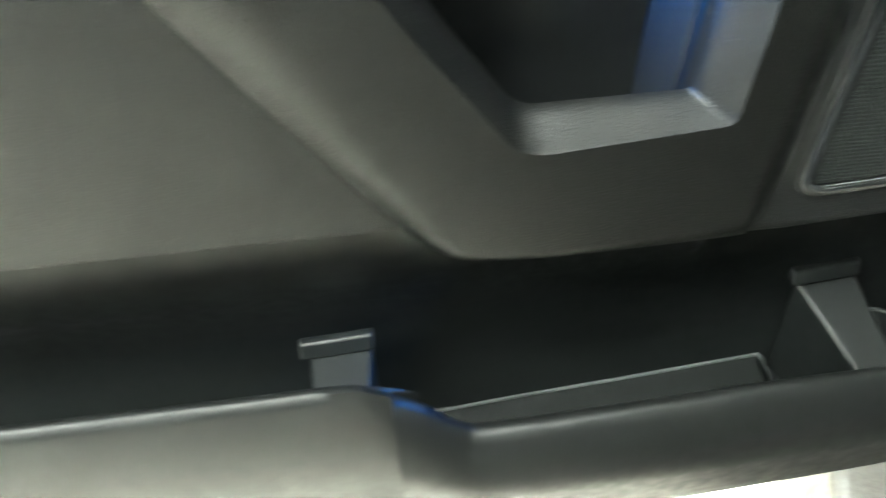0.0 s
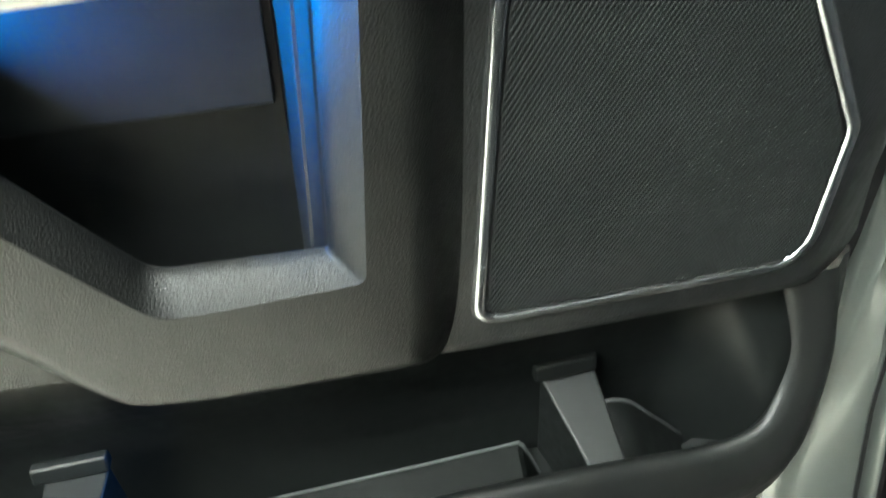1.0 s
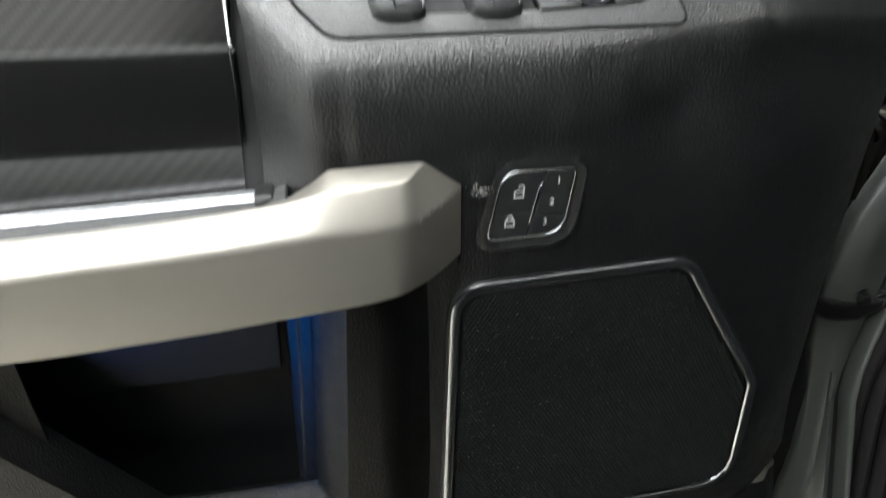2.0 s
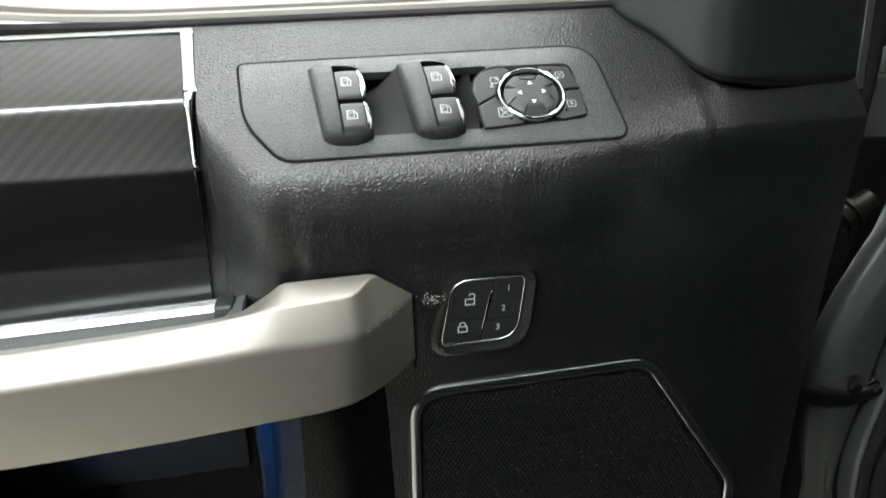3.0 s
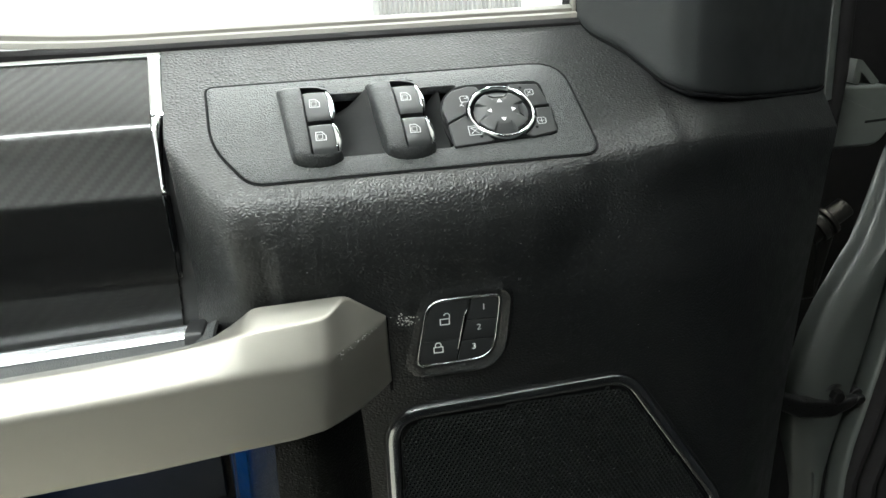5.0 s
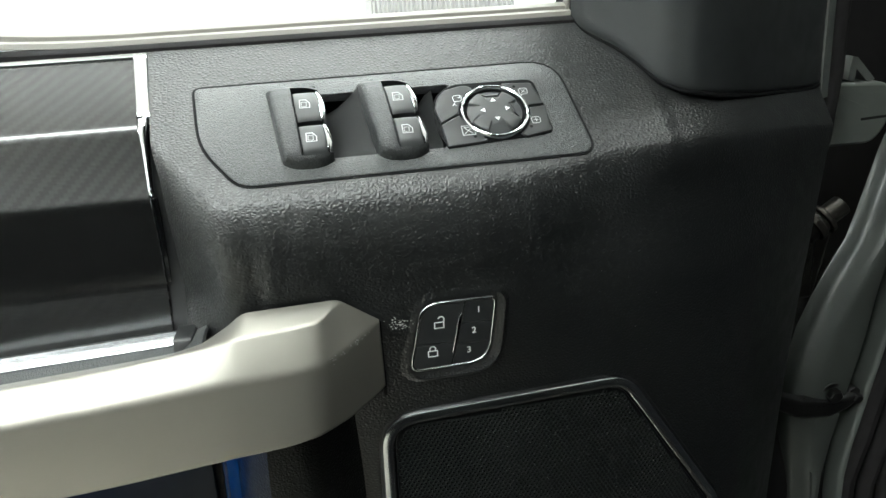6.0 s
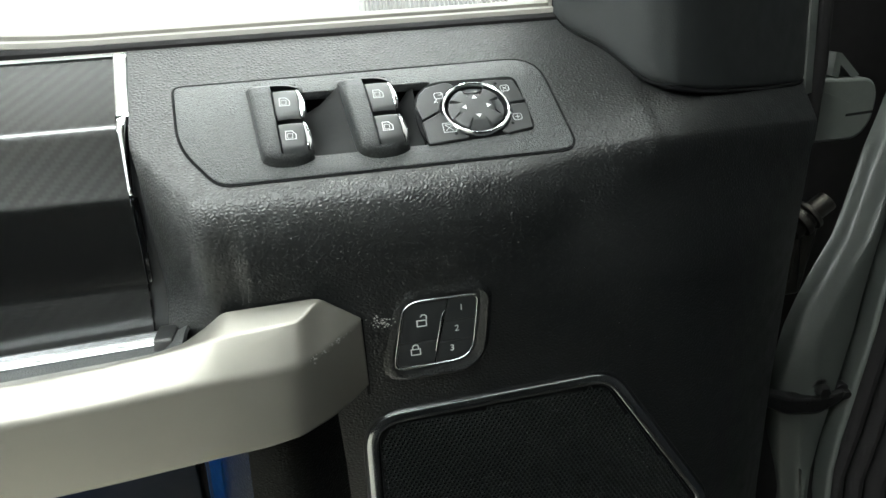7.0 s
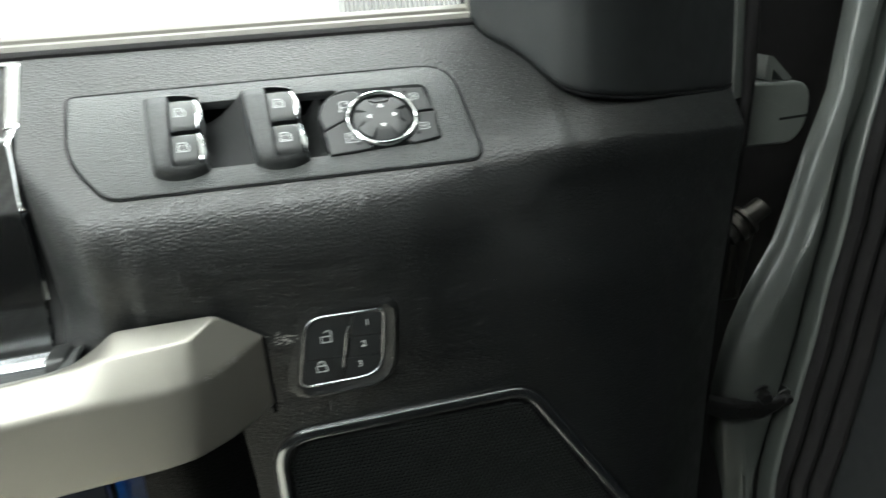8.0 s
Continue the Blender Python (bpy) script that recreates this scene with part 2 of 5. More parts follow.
def sheet(bm, rows, mat=0, skip=None):
    """A surface from rows of points; skip(centre) leaves cells out."""
    vs = [[bm.verts.new(p) for p in r] for r in rows]
    for i in range(len(vs) - 1):
        for j in range(len(vs[0]) - 1):
            q = (vs[i][j], vs[i + 1][j], vs[i + 1][j + 1], vs[i][j + 1])
            if skip:
                c = sum((v.co for v in q), Vector()) / 4
                if skip(c):
                    continue
            f = bm.faces.new(q)
            f.material_index = mat
    return vs


def solid(ob, thick, off=-1.0):
    md = ob.modifiers.new("thickness", "SOLIDIFY")
    md.thickness, md.offset = thick, off
    return ob


def bevelled(ob, width, seg=3, angle=30):
    md = ob.modifiers.new("edges", "BEVEL")
    md.width, md.segments, md.limit_method, md.angle_limit = width, seg, "ANGLE", radians(angle)
    md.harden_normals = False
    return ob


def table(x, xs, ys):
    return float(np.interp(x, xs, ys))


def spline(pts, n):
    """Catmull-Rom through points, n steps a span."""
    p = [Vector(q) for q in pts]
    p = [p[0] * 2 - p[1]] + p + [p[-1] * 2 - p[-2]]
    out = []
    for i in range(1, len(p) - 2):
        for j in range(n):
            t = j / n
            a, b, c, d = p[i - 1], p[i], p[i + 1], p[i + 2]
            out.append(0.5 * ((2 * b) + (c - a) * t + (2 * a - 5 * b + 4 * c - d) * t * t + (3 * b - a - 3 * c + d) * t ** 3))
    out.append(p[-2])
    return out


def strokes(bm, lines, w, m, h=0.0, mat=0):
    """Flat printed lines of width w: each line is a list of 2D points."""
    for line in lines:
        for a, b in zip(line, line[1:]):
            a, b = Vector(a), Vector(b)
            d = (b - a).normalized()
            s = Vector((-d.y, d.x)) * w / 2
            a, b = a - d * w * 0.4, b + d * w * 0.4
            f = bm.faces.new([bm.verts.new(m @ Vector((q.x, q.y, h))) for q in (a - s, b - s, b + s, a + s)])
            f.material_index = mat


def inside(poly, x, y):
    r, k = False, len(poly)
    for i in range(k):
        (x1, y1), (x2, y2) = poly[i - 1], poly[i]
        if (y1 > y) != (y2 > y) and x < (x2 - x1) * (y - y1) / (y2 - y1) + x1:
            r = not r
    return r


def plate_with_hole(bm, outer, inner, m, w, mat=0):
    """A flat face between two outlines in the plane of m at height w."""
    a = ring(bm, [m @ Vector((x, y, w)) for x, y in outer])
    b = ring(bm, [m @ Vector((x, y, w)) for x, y in inner])
    es = [bm.edges.new((r[i], r[(i + 1) % len(r)])) for r in (a, b) for i in range(len(r))]
    g = bmesh.ops.triangle_fill(bm, use_beauty=True, use_dissolve=False, edges=es)
    for f in g["geom"]:
        if isinstance(f, bmesh.types.BMFace):
            f.material_index = mat
    return a, b


def thing(name, label, category, group="", kind=""):
    ob = new(name)
    ob.empty_display_size = 0.05
    return tagged(ob, label, category, group, kind)


# planes of the door: the sloping switch shelf, and the upright inner face
SLOPE = radians(36)
SHELF = Matrix(((1, 0, 0, 0), (0, math.cos(SLOPE), -math.sin(SLOPE), 0.105), (0, math.sin(SLOPE), math.cos(SLOPE), 1.437), (0, 0, 0, 1)))
FACE = Matrix(((1, 0, 0, 0), (0, 0, -1, 0), (0, 1, 0, 0), (0, 0, 0, 1)))


def face_at(y):
    return Matrix.Translation((0, y, 0)) @ FACE

# ---- the workshop ----
def room():
    x0, x1, y0, y1, h = -4.5, 4.0, -4.5, 4.2, 3.4

    def slab(name, lo, hi, mat, label, cat):
        bm = bmesh.new()
        box(bm, lo, hi)
        tagged(part(name, bm, mat, None, label, smooth=0), category=cat, kind="structure")

    slab("floor", (x0 - 0.1, y0 - 0.1, -0.1), (x1 + 0.1, y1 + 0.1, 0), FLOOR, "pale cream sealed workshop floor", "floor")
    slab("ceiling", (x0 - 0.1, y0 - 0.1, h), (x1 + 0.1, y1 + 0.1, h + 0.1), CEIL, "plain white workshop ceiling", "ceiling")
    slab("wall_north", (x0, y1, 0), (x1, y1 + 0.1, h), WALL, "bright white workshop wall beyond the window", "wall")
    slab("wall_south", (x0, y0 - 0.1, 0), (x1, y0, h), WALL, "plain white workshop wall", "wall")
    slab("wall_west", (x0 - 0.1, y0 - 0.1, 0), (x0, y1 + 0.1, h), WALL, "plain white workshop wall", "wall")
    slab("wall_east", (x1, y0 - 0.1, 0), (x1 + 0.1, y1 + 0.1, h), WALL, "plain white workshop wall", "wall")
    # ribbed sheet-metal shutter on the far wall
    sh = thing("roller_shutter", "pale grey ribbed metal shutter on the white wall", "shutter")
    bm = bmesh.new()
    box(bm, (0.26, y1 - 0.03, 0.0), (0.30, y1, 2.6))
    part("guide_rail", bm, CORR, sh, smooth=0)
    bm = bmesh.new()
    rows = []
    for k in range(121):
        x = 0.30 + k * 0.008
        y = y1 - 0.02 - 0.012 * math.sin(k * math.pi / 2)
        rows.append([(x, y, 0.0), (x, y, 2.6)])
    sheet(bm, rows)
    solid(part("ribbed_curtain", bm, CORR, sh), 0.004)


def ceiling_light(x, y, length=2.4, width=0.4, z=3.36):
    ob = thing("ceiling_light", "white batten ceiling light with a lit diffuser", "ceiling light", group="ceiling lights")
    bm = bmesh.new()
    box(bm, (-length / 2, -width / 2, 0.0), (length / 2, width / 2, 0.04))
    part("housing", bm, CEIL, ob, smooth=0)
    bm = bmesh.new()
    poly = rounded([(-length / 2 + 0.02, -width / 2 + 0.02), (length / 2 - 0.02, -width / 2 + 0.02), (length / 2 - 0.02, width / 2 - 0.02), (-length / 2 + 0.02, width / 2 - 0.02)], 0.02, 3)
    prism(bm, poly, 0.0, 0.05, pose(0, 0, 0, 180), bevel=0.02)
    part("diffuser", bm, LIGHT, ob, "glowing white diffuser")
    ob.location = (x, y, z)
    return ob


room()
first = ceiling_light(-0.5, -0.95, width=0.34)
# unseen copies, added to brighten the shelf, the far wall and the room
for lx, ly in ((-0.10, 0.50), (0.4, 1.7), (-0.6, 2.6), (-3.2, 2.6), (2.2, 2.6), (-3.2, -1.6)):
    copy_thing(first, Matrix.Translation((lx, ly, 3.36)))

# another unseen fitting, a slim one added at the left
ceiling_light(-2.6, -1.4, width=0.17)

# ---- the open door ----
truck = thing("pickup_truck", "grey pickup with its door open, black door trim, champagne handle", "car")
door = truck

SPK = [(-0.0015, 1.0005), (0.2375, 1.0125), (0.2315, 1.1215), (0.1575, 1.2350), (0.0055, 1.2290)]


def edge_y(x):
    return table(x, [-0.107, -0.0995, -0.09, -0.081, -0.073, -0.066, -0.055, 0.0077, 0.069, 0.1, 0.1187, 0.140, 0.165, 0.185, 0.205, 0.225, 0.245, 0.27, 0.30, 0.345],
                 [0.040, 0.031, 0.022, 0.0145, 0.009, 0.005, 0.0035, 0.0035, 0.002, 0.0035, 0.007, 0.0115, 0.0155, 0.0190, 0.0235, 0.0300, 0.0378, 0.0485, 0.0618, 0.083])


def shelf_z(x, y):
    z = 1.437 - math.tan(SLOPE) * (0.105 - y)
    if x > 0.19:
        front = table(x, [0.19, 0.21, 0.26, 0.30, 0.345], [1.3738, 1.3735, 1.3680, 1.3637, 1.3580])
        back = table(x, [0.19, 0.2185, 0.245, 0.30, 0.345], [1.437, 1.439, 1.436, 1.405, 1.381])
        ye = edge_y(x)
        z = front + (back - front) * (y - ye) / (0.105 - ye)
    return z


def wall_y(x, z):
    """Depth of the upright inner face."""
    base = table(z, [0.9, 1.20, 1.25, 1.30, 1.36], [0.0, 0.0, -0.0015, -0.002, 0.003])
    if x < -0.05:
        f = max(0.0, min(1.0, (z - 1.25) / 0.06))
        base = max(base, edge_y(x) * f + base * (1 - f))
    x0 = table(z, [1.12, 1.30, 1.37], [0.235, 0.18, 0.10])
    if x > x0:
        end = table(z, [0.92, 0.94, 1.044, 1.29, 1.356], [0.033, 0.036, 0.052, 0.074, 0.083])
        f = (x - x0) / (0.345 - x0)
        f = f ** 1.5
        base = base * (1 - f) + end * f
    return base


def wall_low(x, z):
    """The inner face, drawn to the shelf's edge at its top."""
    ye = edge_y(x)
    ze = shelf_z(x, ye)
    k = max(0.0, min(1.0, (z - ze + 0.13) / 0.12))
    return wall_y(x, z) + k * k * (3 - 2 * k) * (ye - wall_y(x, ze)) if x > -0.05 else wall_y(x, z)


def wall_foot(x):
    return table(x, [-0.1, 0.003, 0.209, 0.272, 0.345], [0.976, 0.9745, 0.985, 0.990, 0.995])


def trim_end_x(z):
    """Front end of the inner trim, leaning back towards its foot."""
    return table(z, [0.98, 1.05, 1.15, 1.25, 1.30, 1.36, 1.4], [0.3215, 0.3200, 0.3235, 0.3300, 0.3350, 0.3430, 0.345])


def profile(x):
    """Cross-section of the upper trim: shelf, rounded edge, inner face."""
    ye = edge_y(x)
    ze = shelf_z(x, ye)
    yb = 0.105
    swell = table(x, [-0.1, 0.12, 0.18], [0.0035, 0.0035, 0.0012])
    back, corner = Vector((yb, shelf_z(x, yb))), Vector((ye - swell, ze - 0.75 * swell))
    r = table(x, [-0.1, 0.09, 0.12, 0.15, 0.18, 0.345], [0.016, 0.016, 0.015, 0.012, 0.006, 0.003])
    d1 = (back - corner).normalized()
    zt = corner.y - 0.05
    low = Vector((wall_low(x, zt), zt))
    d2 = (low - corner).normalized()
    s, e = corner + d1 * r, corner + d2 * table(x, [-0.06, 0.12, 0.16, 0.2], [0.040, 0.036, 0.022, 0.010])
    pts = [back.lerp(s, (k / 22)) for k in range(22)]
    for k in range(13):
        f = k / 12
        pts.append(s * (1 - f) ** 2 + corner * 2 * f * (1 - f) + e * f * f)
    zf = wall_foot(x)
    for k in range(1, 41):
        z = e.y + (zf - e.y) * k / 40
        pts.append(Vector((wall_low(x, z), z)))
    pts.append(Vector((wall_low(x, zf) + 0.004, zf - 0.004)))
    pts.append(Vector((wall_low(x, zf) + 0.03, zf - 0.004)))
    out = []
    for p in pts:
        shift = 0.008 * max(0.0, (-0.07 - x) / 0.037) * max(0.0, min(1.0, (1.437 - p.y) / 0.06))
        lean = max(0.0, x - 0.25) / 0.095 * (trim_end_x(p.y) - 0.345)
        out.append((x + shift + lean, p.x, p.y))
    return out


BEZEL = rounded([(-0.081, -0.0335), (0.1342, -0.0328), (0.1410, -0.1078), (-0.0555, -0.1085), (-0.0765, -0.079)],
                [0.006, 0.020, 0.011, 0.009, 0.014])
PAD = rounded([(0.0325, 1.3035), (0.0755, 1.3035), (0.0705, 1.2615), (0.0235, 1.2605)], [0.010, 0.005, 0.013, 0.0075])


def in_well(c):
    q = SHELF.inverted() @ c
    return abs(q.z) < 0.004 and inside(offset(BEZEL, 0.006), q.x, q.y)


bm = bmesh.new()
xs = [-0.107 + 0.004 * k for k in range(114)]
sheet(bm, [profile(x) for x in xs], skip=lambda c: in_well(c) or (c.x < -0.045 and c.z < 1.243))
upper = part("upper_trim", bm, BLACK_SOFT, door, "black leather-grained upper door trim", smooth=50)
solid(upper, 0.002)


# switch panel on the shelf
def switch_panel():
    bm = bmesh.new()
    g = [ring(bm, [SHELF @ Vector((x, y, h)) for x, y in offset(BEZEL, d)]) for d, h in ((-0.0004, -0.002), (-0.0003, 0.0004), (0.0015, 0.0004), (0.0016, -0.002))]
    for a, b in zip(g, g[1:]):
        bridge(bm, a, b)
    part("panel_gap", bm, BLACK_DEEP, upper, "dark joint round the switch panel")
    well = rounded([(-0.012, -0.047), (0.066, -0.047), (0.058, -0.0945), (-0.008, -0.0945)], 0.003)
    bm = bmesh.new()
    a, b = plate_with_hole(bm, offset(BEZEL, 0.0021), well, SHELF, 0.0011)
    c = ring(bm, [SHELF @ Vector((x, y, 0.0007)) for x, y in offset(BEZEL, 0.0013)])
    bridge(bm, a, c)
    c2 = ring(bm, [SHELF @ Vector((x, y, -0.002)) for x, y in offset(BEZEL, 0.0013)])
    bridge(bm, c, c2)
    d = ring(bm, [SHELF @ Vector((x, y, -0.0005)) for x, y in offset(well, 0.0008)])
    bridge(bm, b, d)
    e = ring(bm, [SHELF @ Vector((x, y, -0.004)) for x, y in offset(well, 0.0012)])
    bridge(bm, d, e)
    p = part("switch_panel", bm, BLACK_FINE, door, "satin black switch panel with window and mirror controls", smooth=35)

    # box under the panel's opening, near-black in place of the shade inside
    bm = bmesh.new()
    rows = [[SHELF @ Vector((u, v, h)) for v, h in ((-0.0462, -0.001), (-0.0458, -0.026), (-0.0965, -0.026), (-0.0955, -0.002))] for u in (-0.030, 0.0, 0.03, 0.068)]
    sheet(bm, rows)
    part("well_floor", bm, BLACK_DEEP, p, "hollow under the switches, its shade painted black")

    # finger scoops that rise from the hollow to the next control
    for right, left, sink in (((0.0128, 0.0200), (-0.0140, -0.0050), 0.0), ((0.0552, 0.0556), (0.0370, 0.0460), 0.0045)):
        bm = bmesh.new()
        rows = []
        for i in range(15):
            f = i / 14
            rear = table(f, [0, 0.25, 0.5, 0.75, 1.0], [-0.0452, -0.0492, -0.0527, -0.0546, -0.0555])
            h0 = table(f, [0, 0.25, 0.5, 0.75, 1.0], [0.0030, -0.0010, -0.0045, -0.0072, -0.0090]) - sink
            line = []
            for k in range(13):
                g = k / 12
                v = rear + (-0.0950 - rear) * g
                t = (v + 0.045) / -0.050
                u = right[0] + (right[1] - right[0]) * t
                u += (left[0] + (left[1] - left[0]) * t - u) * f
                h = h0 + (-0.0012 - 0.0030 * f - h0) * g - 0.0035 * math.sin(math.pi * g) * (0.4 + 0.6 * f)
                line.append(SHELF @ Vector((u, v, h)))
            first_v = rear + 0.0012
            rows.append([SHELF @ Vector((line[0].x, first_v, -0.024)), SHELF @ Vector((line[0].x, first_v, h0 - 0.0012)), SHELF @ Vector((line[0].x, rear + 0.0004, h0 - 0.0002))] + line)
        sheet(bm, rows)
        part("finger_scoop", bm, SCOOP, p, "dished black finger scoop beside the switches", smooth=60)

    # two pairs of window switches, each in a raised hood
    def crown(t):
        return table(t, [0, 0.02, 0.05, 0.10, 0.2, 0.35, 0.5, 0.65, 0.78, 0.86, 0.92, 0.96, 0.985, 1.0],
                     [0.0, 0.0030, 0.0052, 0.0072, 0.0088, 0.0098, 0.0103, 0.0103, 0.0098, 0.0090, 0.0079, 0.0062, 0.0036, 0.0])

    def vv(t):
        return -0.0412 - 0.0582 * t

    def u_left(t):
        return -0.0394 + 0.0078 * t

    def u_key(t):
        return -0.0258 + 0.0050 * t

    def u_end(t):
        return -0.0122 + 0.0052 * t

    def swept(u, t):
        """Across-slope position: both ends of a hood are rounded."""
        s = max(0.0, min(1.0, (u - u_left(t)) / (u_end(t) + 0.0022 - u_left(t))))
        low, top = max(0.0, (t - 0.72) / 0.28) ** 2, max(0.0, (0.12 - t) / 0.12) ** 2
        arch = 1 - abs(2 * s - 1) ** 2.6
        return vv(t) + low * (0.0030 - 0.0042 * arch) + top * (0.0010 * arch - 0.0008)

    for u in (0.0, 0.0514):
        m = SHELF @ Matrix.Translation((u, 0, 0.0006))
        hood = bmesh.new()
        steps = [k / 80 for k in range(81)]
        rows = []
        for t in steps:
            h, l, k = crown(t), u_left(t), u_key(t)
            inner = ((k - 0.0009, h * 0.99), (k - 0.0003, h * 0.96), (k, h * 0.90), (k, h * 0.5 - 0.003)) if 0.11 < t < 0.93 else ((k - 0.0012, h), (k - 0.0008, h), (k - 0.0004, h), (k, h))
            rows.append([m @ Vector((a, swept(a, t), b)) for a, b in ((l - 0.0008, -0.003), (l - 0.0006, 0.0), (l - 0.0001, 0.30 * h), (l + 0.0007, 0.62 * h), (l + 0.0019, 0.84 * h), (l + 0.0036, 0.95 * h), (l + 0.0060, h)) + inner])
        sheet(hood, rows)
        # brow over the upper key and chin under the lower one
        for span, back in (([t for t in steps if t < 0.11], 1), ([t for t in steps if t > 0.93], -1)):
            rows = []
            for i in range(11):
                f = i / 10
                fall = 1.0 - (0.45 * f ** 3 if back > 0 else 0.22 * f ** 3)
                line = []
                for t in span:
                    uu = u_key(t) + (u_end(t) + (0.0012 if back > 0 else 0.0022) - u_key(t)) * f
                    line.append(m @ Vector((uu, swept(uu, t), crown(t) * fall)))
                edge = line[-1] if back > 0 else line[0]
                drop = edge + SHELF.to_3x3() @ Vector((0, 0.0003 * back, -0.006))
                line = line + [drop] if back > 0 else [drop] + line
                rows.append(line)
            sheet(hood, rows)
            side = ring(hood, rows[-1])
            foot_ring = ring(hood, [q + SHELF.to_3x3() @ Vector((0.0003, 0, -0.010)) for q in rows[-1]])
            bridge(hood, side, foot_ring, closed=False)
        bmesh.ops.remove_doubles(hood, verts=hood.verts[:], dist=1e-5)
        part("switch_hood", hood, HOOD, p, "grained black switch hood", smooth=55)
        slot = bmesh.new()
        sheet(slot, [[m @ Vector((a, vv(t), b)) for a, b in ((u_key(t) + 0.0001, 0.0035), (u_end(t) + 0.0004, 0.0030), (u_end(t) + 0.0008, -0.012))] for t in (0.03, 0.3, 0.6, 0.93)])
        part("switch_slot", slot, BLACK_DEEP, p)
        for t0, t1 in ((0.150, 0.555), (0.608, 0.932)):
            key = bmesh.new()
            rows = []
            for k in range(15):
                f = k / 14
                t = t0 + (t1 - t0) * f
                v = vv(t)
                end = min(1.0, min(f, 1 - f) * 9)
                h = crown(t) - 0.0026 + 0.0013 * (1 - (1 - end) ** 2) + 0.0007 * math.sin(math.pi * f)
                l, r = u_key(t) + 0.0004, u_end(t)
                rows.append([m @ Vector(q) for q in ((l, v, 0.002), (l, v, h - 0.0007), (l + 0.0003, v, h - 0.0002), (l + 0.001, v, h), ((l + r) / 2, v, h + 0.0003), (r - 0.0012, v, h), (r - 0.0004, v, h - 0.0002), (r, v, h - 0.0008), (r, v, 0.002))])
            for end_row in (rows[0], rows[-1]):
                key.faces.new(ring(key, end_row))
            sheet(key, rows)
            tm = (t0 + t1) / 2
            lift = crown(tm) - 0.0026 + 0.0013 + 0.0007 + 0.00045
            sign = m @ Matrix.Translation(((u_key(tm) + u_end(tm)) / 2 - 0.0006, vv(tm) - 0.0004, lift))
            lines = [[(-0.0027, -0.0028), (-0.0027, 0.0030), (0.0006, 0.0030), (0.0027, 0.0004), (0.0027, -0.0028), (-0.0027, -0.0028)],
                     [(-0.0018, -0.0019), (-0.0018, 0.0012), (0.0009, 0.0012), (0.0009, -0.0019), (-0.0018, -0.0019)]]
            strokes(key, lines[:1], 0.00042, sign, mat=1)
            strokes(key, lines[1:], 0.00022, sign, mat=1)
            part("window_switch", key, [KEY_SATIN, KEY_PRINT], p, "black window switch with a printed window sign", smooth=50)
            trim = bmesh.new()
            rows = []
            for k in range(13):
                f = k / 12
                t = t0 + (t1 - t0) * (0.03 + 0.94 * f)
                w = 0.0006 + 0.0030 * math.sin(math.pi * (0.08 + 0.86 * f)) ** 0.8
                r = u_end(t) - 0.0001
                h = crown(t) - 0.0016
                rows.append([m @ Vector((r + w * a, vv(t), h - b * (0.5 + w / 0.006))) for a, b in ((0, 0.0006), (0.10, 0.0), (0.40, 0.0001), (0.75, 0.0005), (0.95, 0.0012), (1.0, 0.0024), (1.0, 0.012))])
            sheet(trim, rows)
            part("switch_trim", trim, CHROME, p, "bright chrome switch edge", smooth=50)

    # mirror controls
    c = (0.0883, -0.0729)
    m = SHELF @ Matrix.Translation((*c, 0))

    def button(name, poly, lines, label):
        bm = bmesh.new()
        prism(bm, rounded([(x - c[0], y - c[1]) for x, y in poly], 0.0012, 3), 0.0, 0.0026, m, bevel=0.0008)
        bmesh.ops.triangulate(bm, faces=[f for f in bm.faces if len(f.verts) > 4])
        ox = sum(x for x, y in poly) / len(poly) - c[0]
        oy = sum(y for x, y in poly) / len(poly) - c[1]
        strokes(bm, [[(x + ox, y + oy) for x, y in ln] for ln in lines], 0.00034, m, 0.0027, mat=1)
        part(name, bm, [KEY, KEY_PRINT], p, label)

    bed = bmesh.new()
    prism(bed, rounded([(-0.0352, 0.0085), (-0.0315, 0.0175), (-0.022, 0.0250), (0.0285, 0.0245), (0.0315, -0.0185), (-0.0310, -0.0228), (-0.0350, -0.009)], 0.006, 4), 0.0, 0.0014, m)
    part("button_bed", bed, BLACK_DEEP, p)

    def arc(r, a0, a1, n=8):
        return [(c[0] + r * math.cos(radians(a0 + (a1 - a0) * k / n)), c[1] + r * math.sin(radians(a0 + (a1 - a0) * k / n))) for k in range(n + 1)]

    glass = [(-0.0022, -0.0016), (-0.0026, 0.0018), (-0.0016, 0.0030), (0.0018, 0.0030), (0.0026, 0.0020), (0.0024, -0.0008), (0.0014, -0.0016), (-0.0022, -0.0016)]
    mirror = [glass, [(-0.0014, -0.0016), (-0.0026, -0.0040), (-0.0034, -0.0046)], [(-0.0030, -0.0034), (-0.0012, -0.0046)], [(0.0002, 0.0012), (0.0018, 0.0012), (0.0018, 0.0024)]]
    fold = [glass, [(-0.0022, 0.0030), (-0.0048, 0.0038)], [(-0.0048, 0.0038), (-0.0026, 0.0042)], [(-0.0012, 0.0008), (0.0014, 0.0008)], [(0.0001, -0.0006), (0.0001, 0.0022)]]
    adjust = [glass, [(-0.0010, -0.0016), (-0.0024, -0.0034)], [(-0.0010, 0.0018), (0.0012, -0.0004)], [(-0.0010, -0.0004), (0.0012, 0.0018)]]
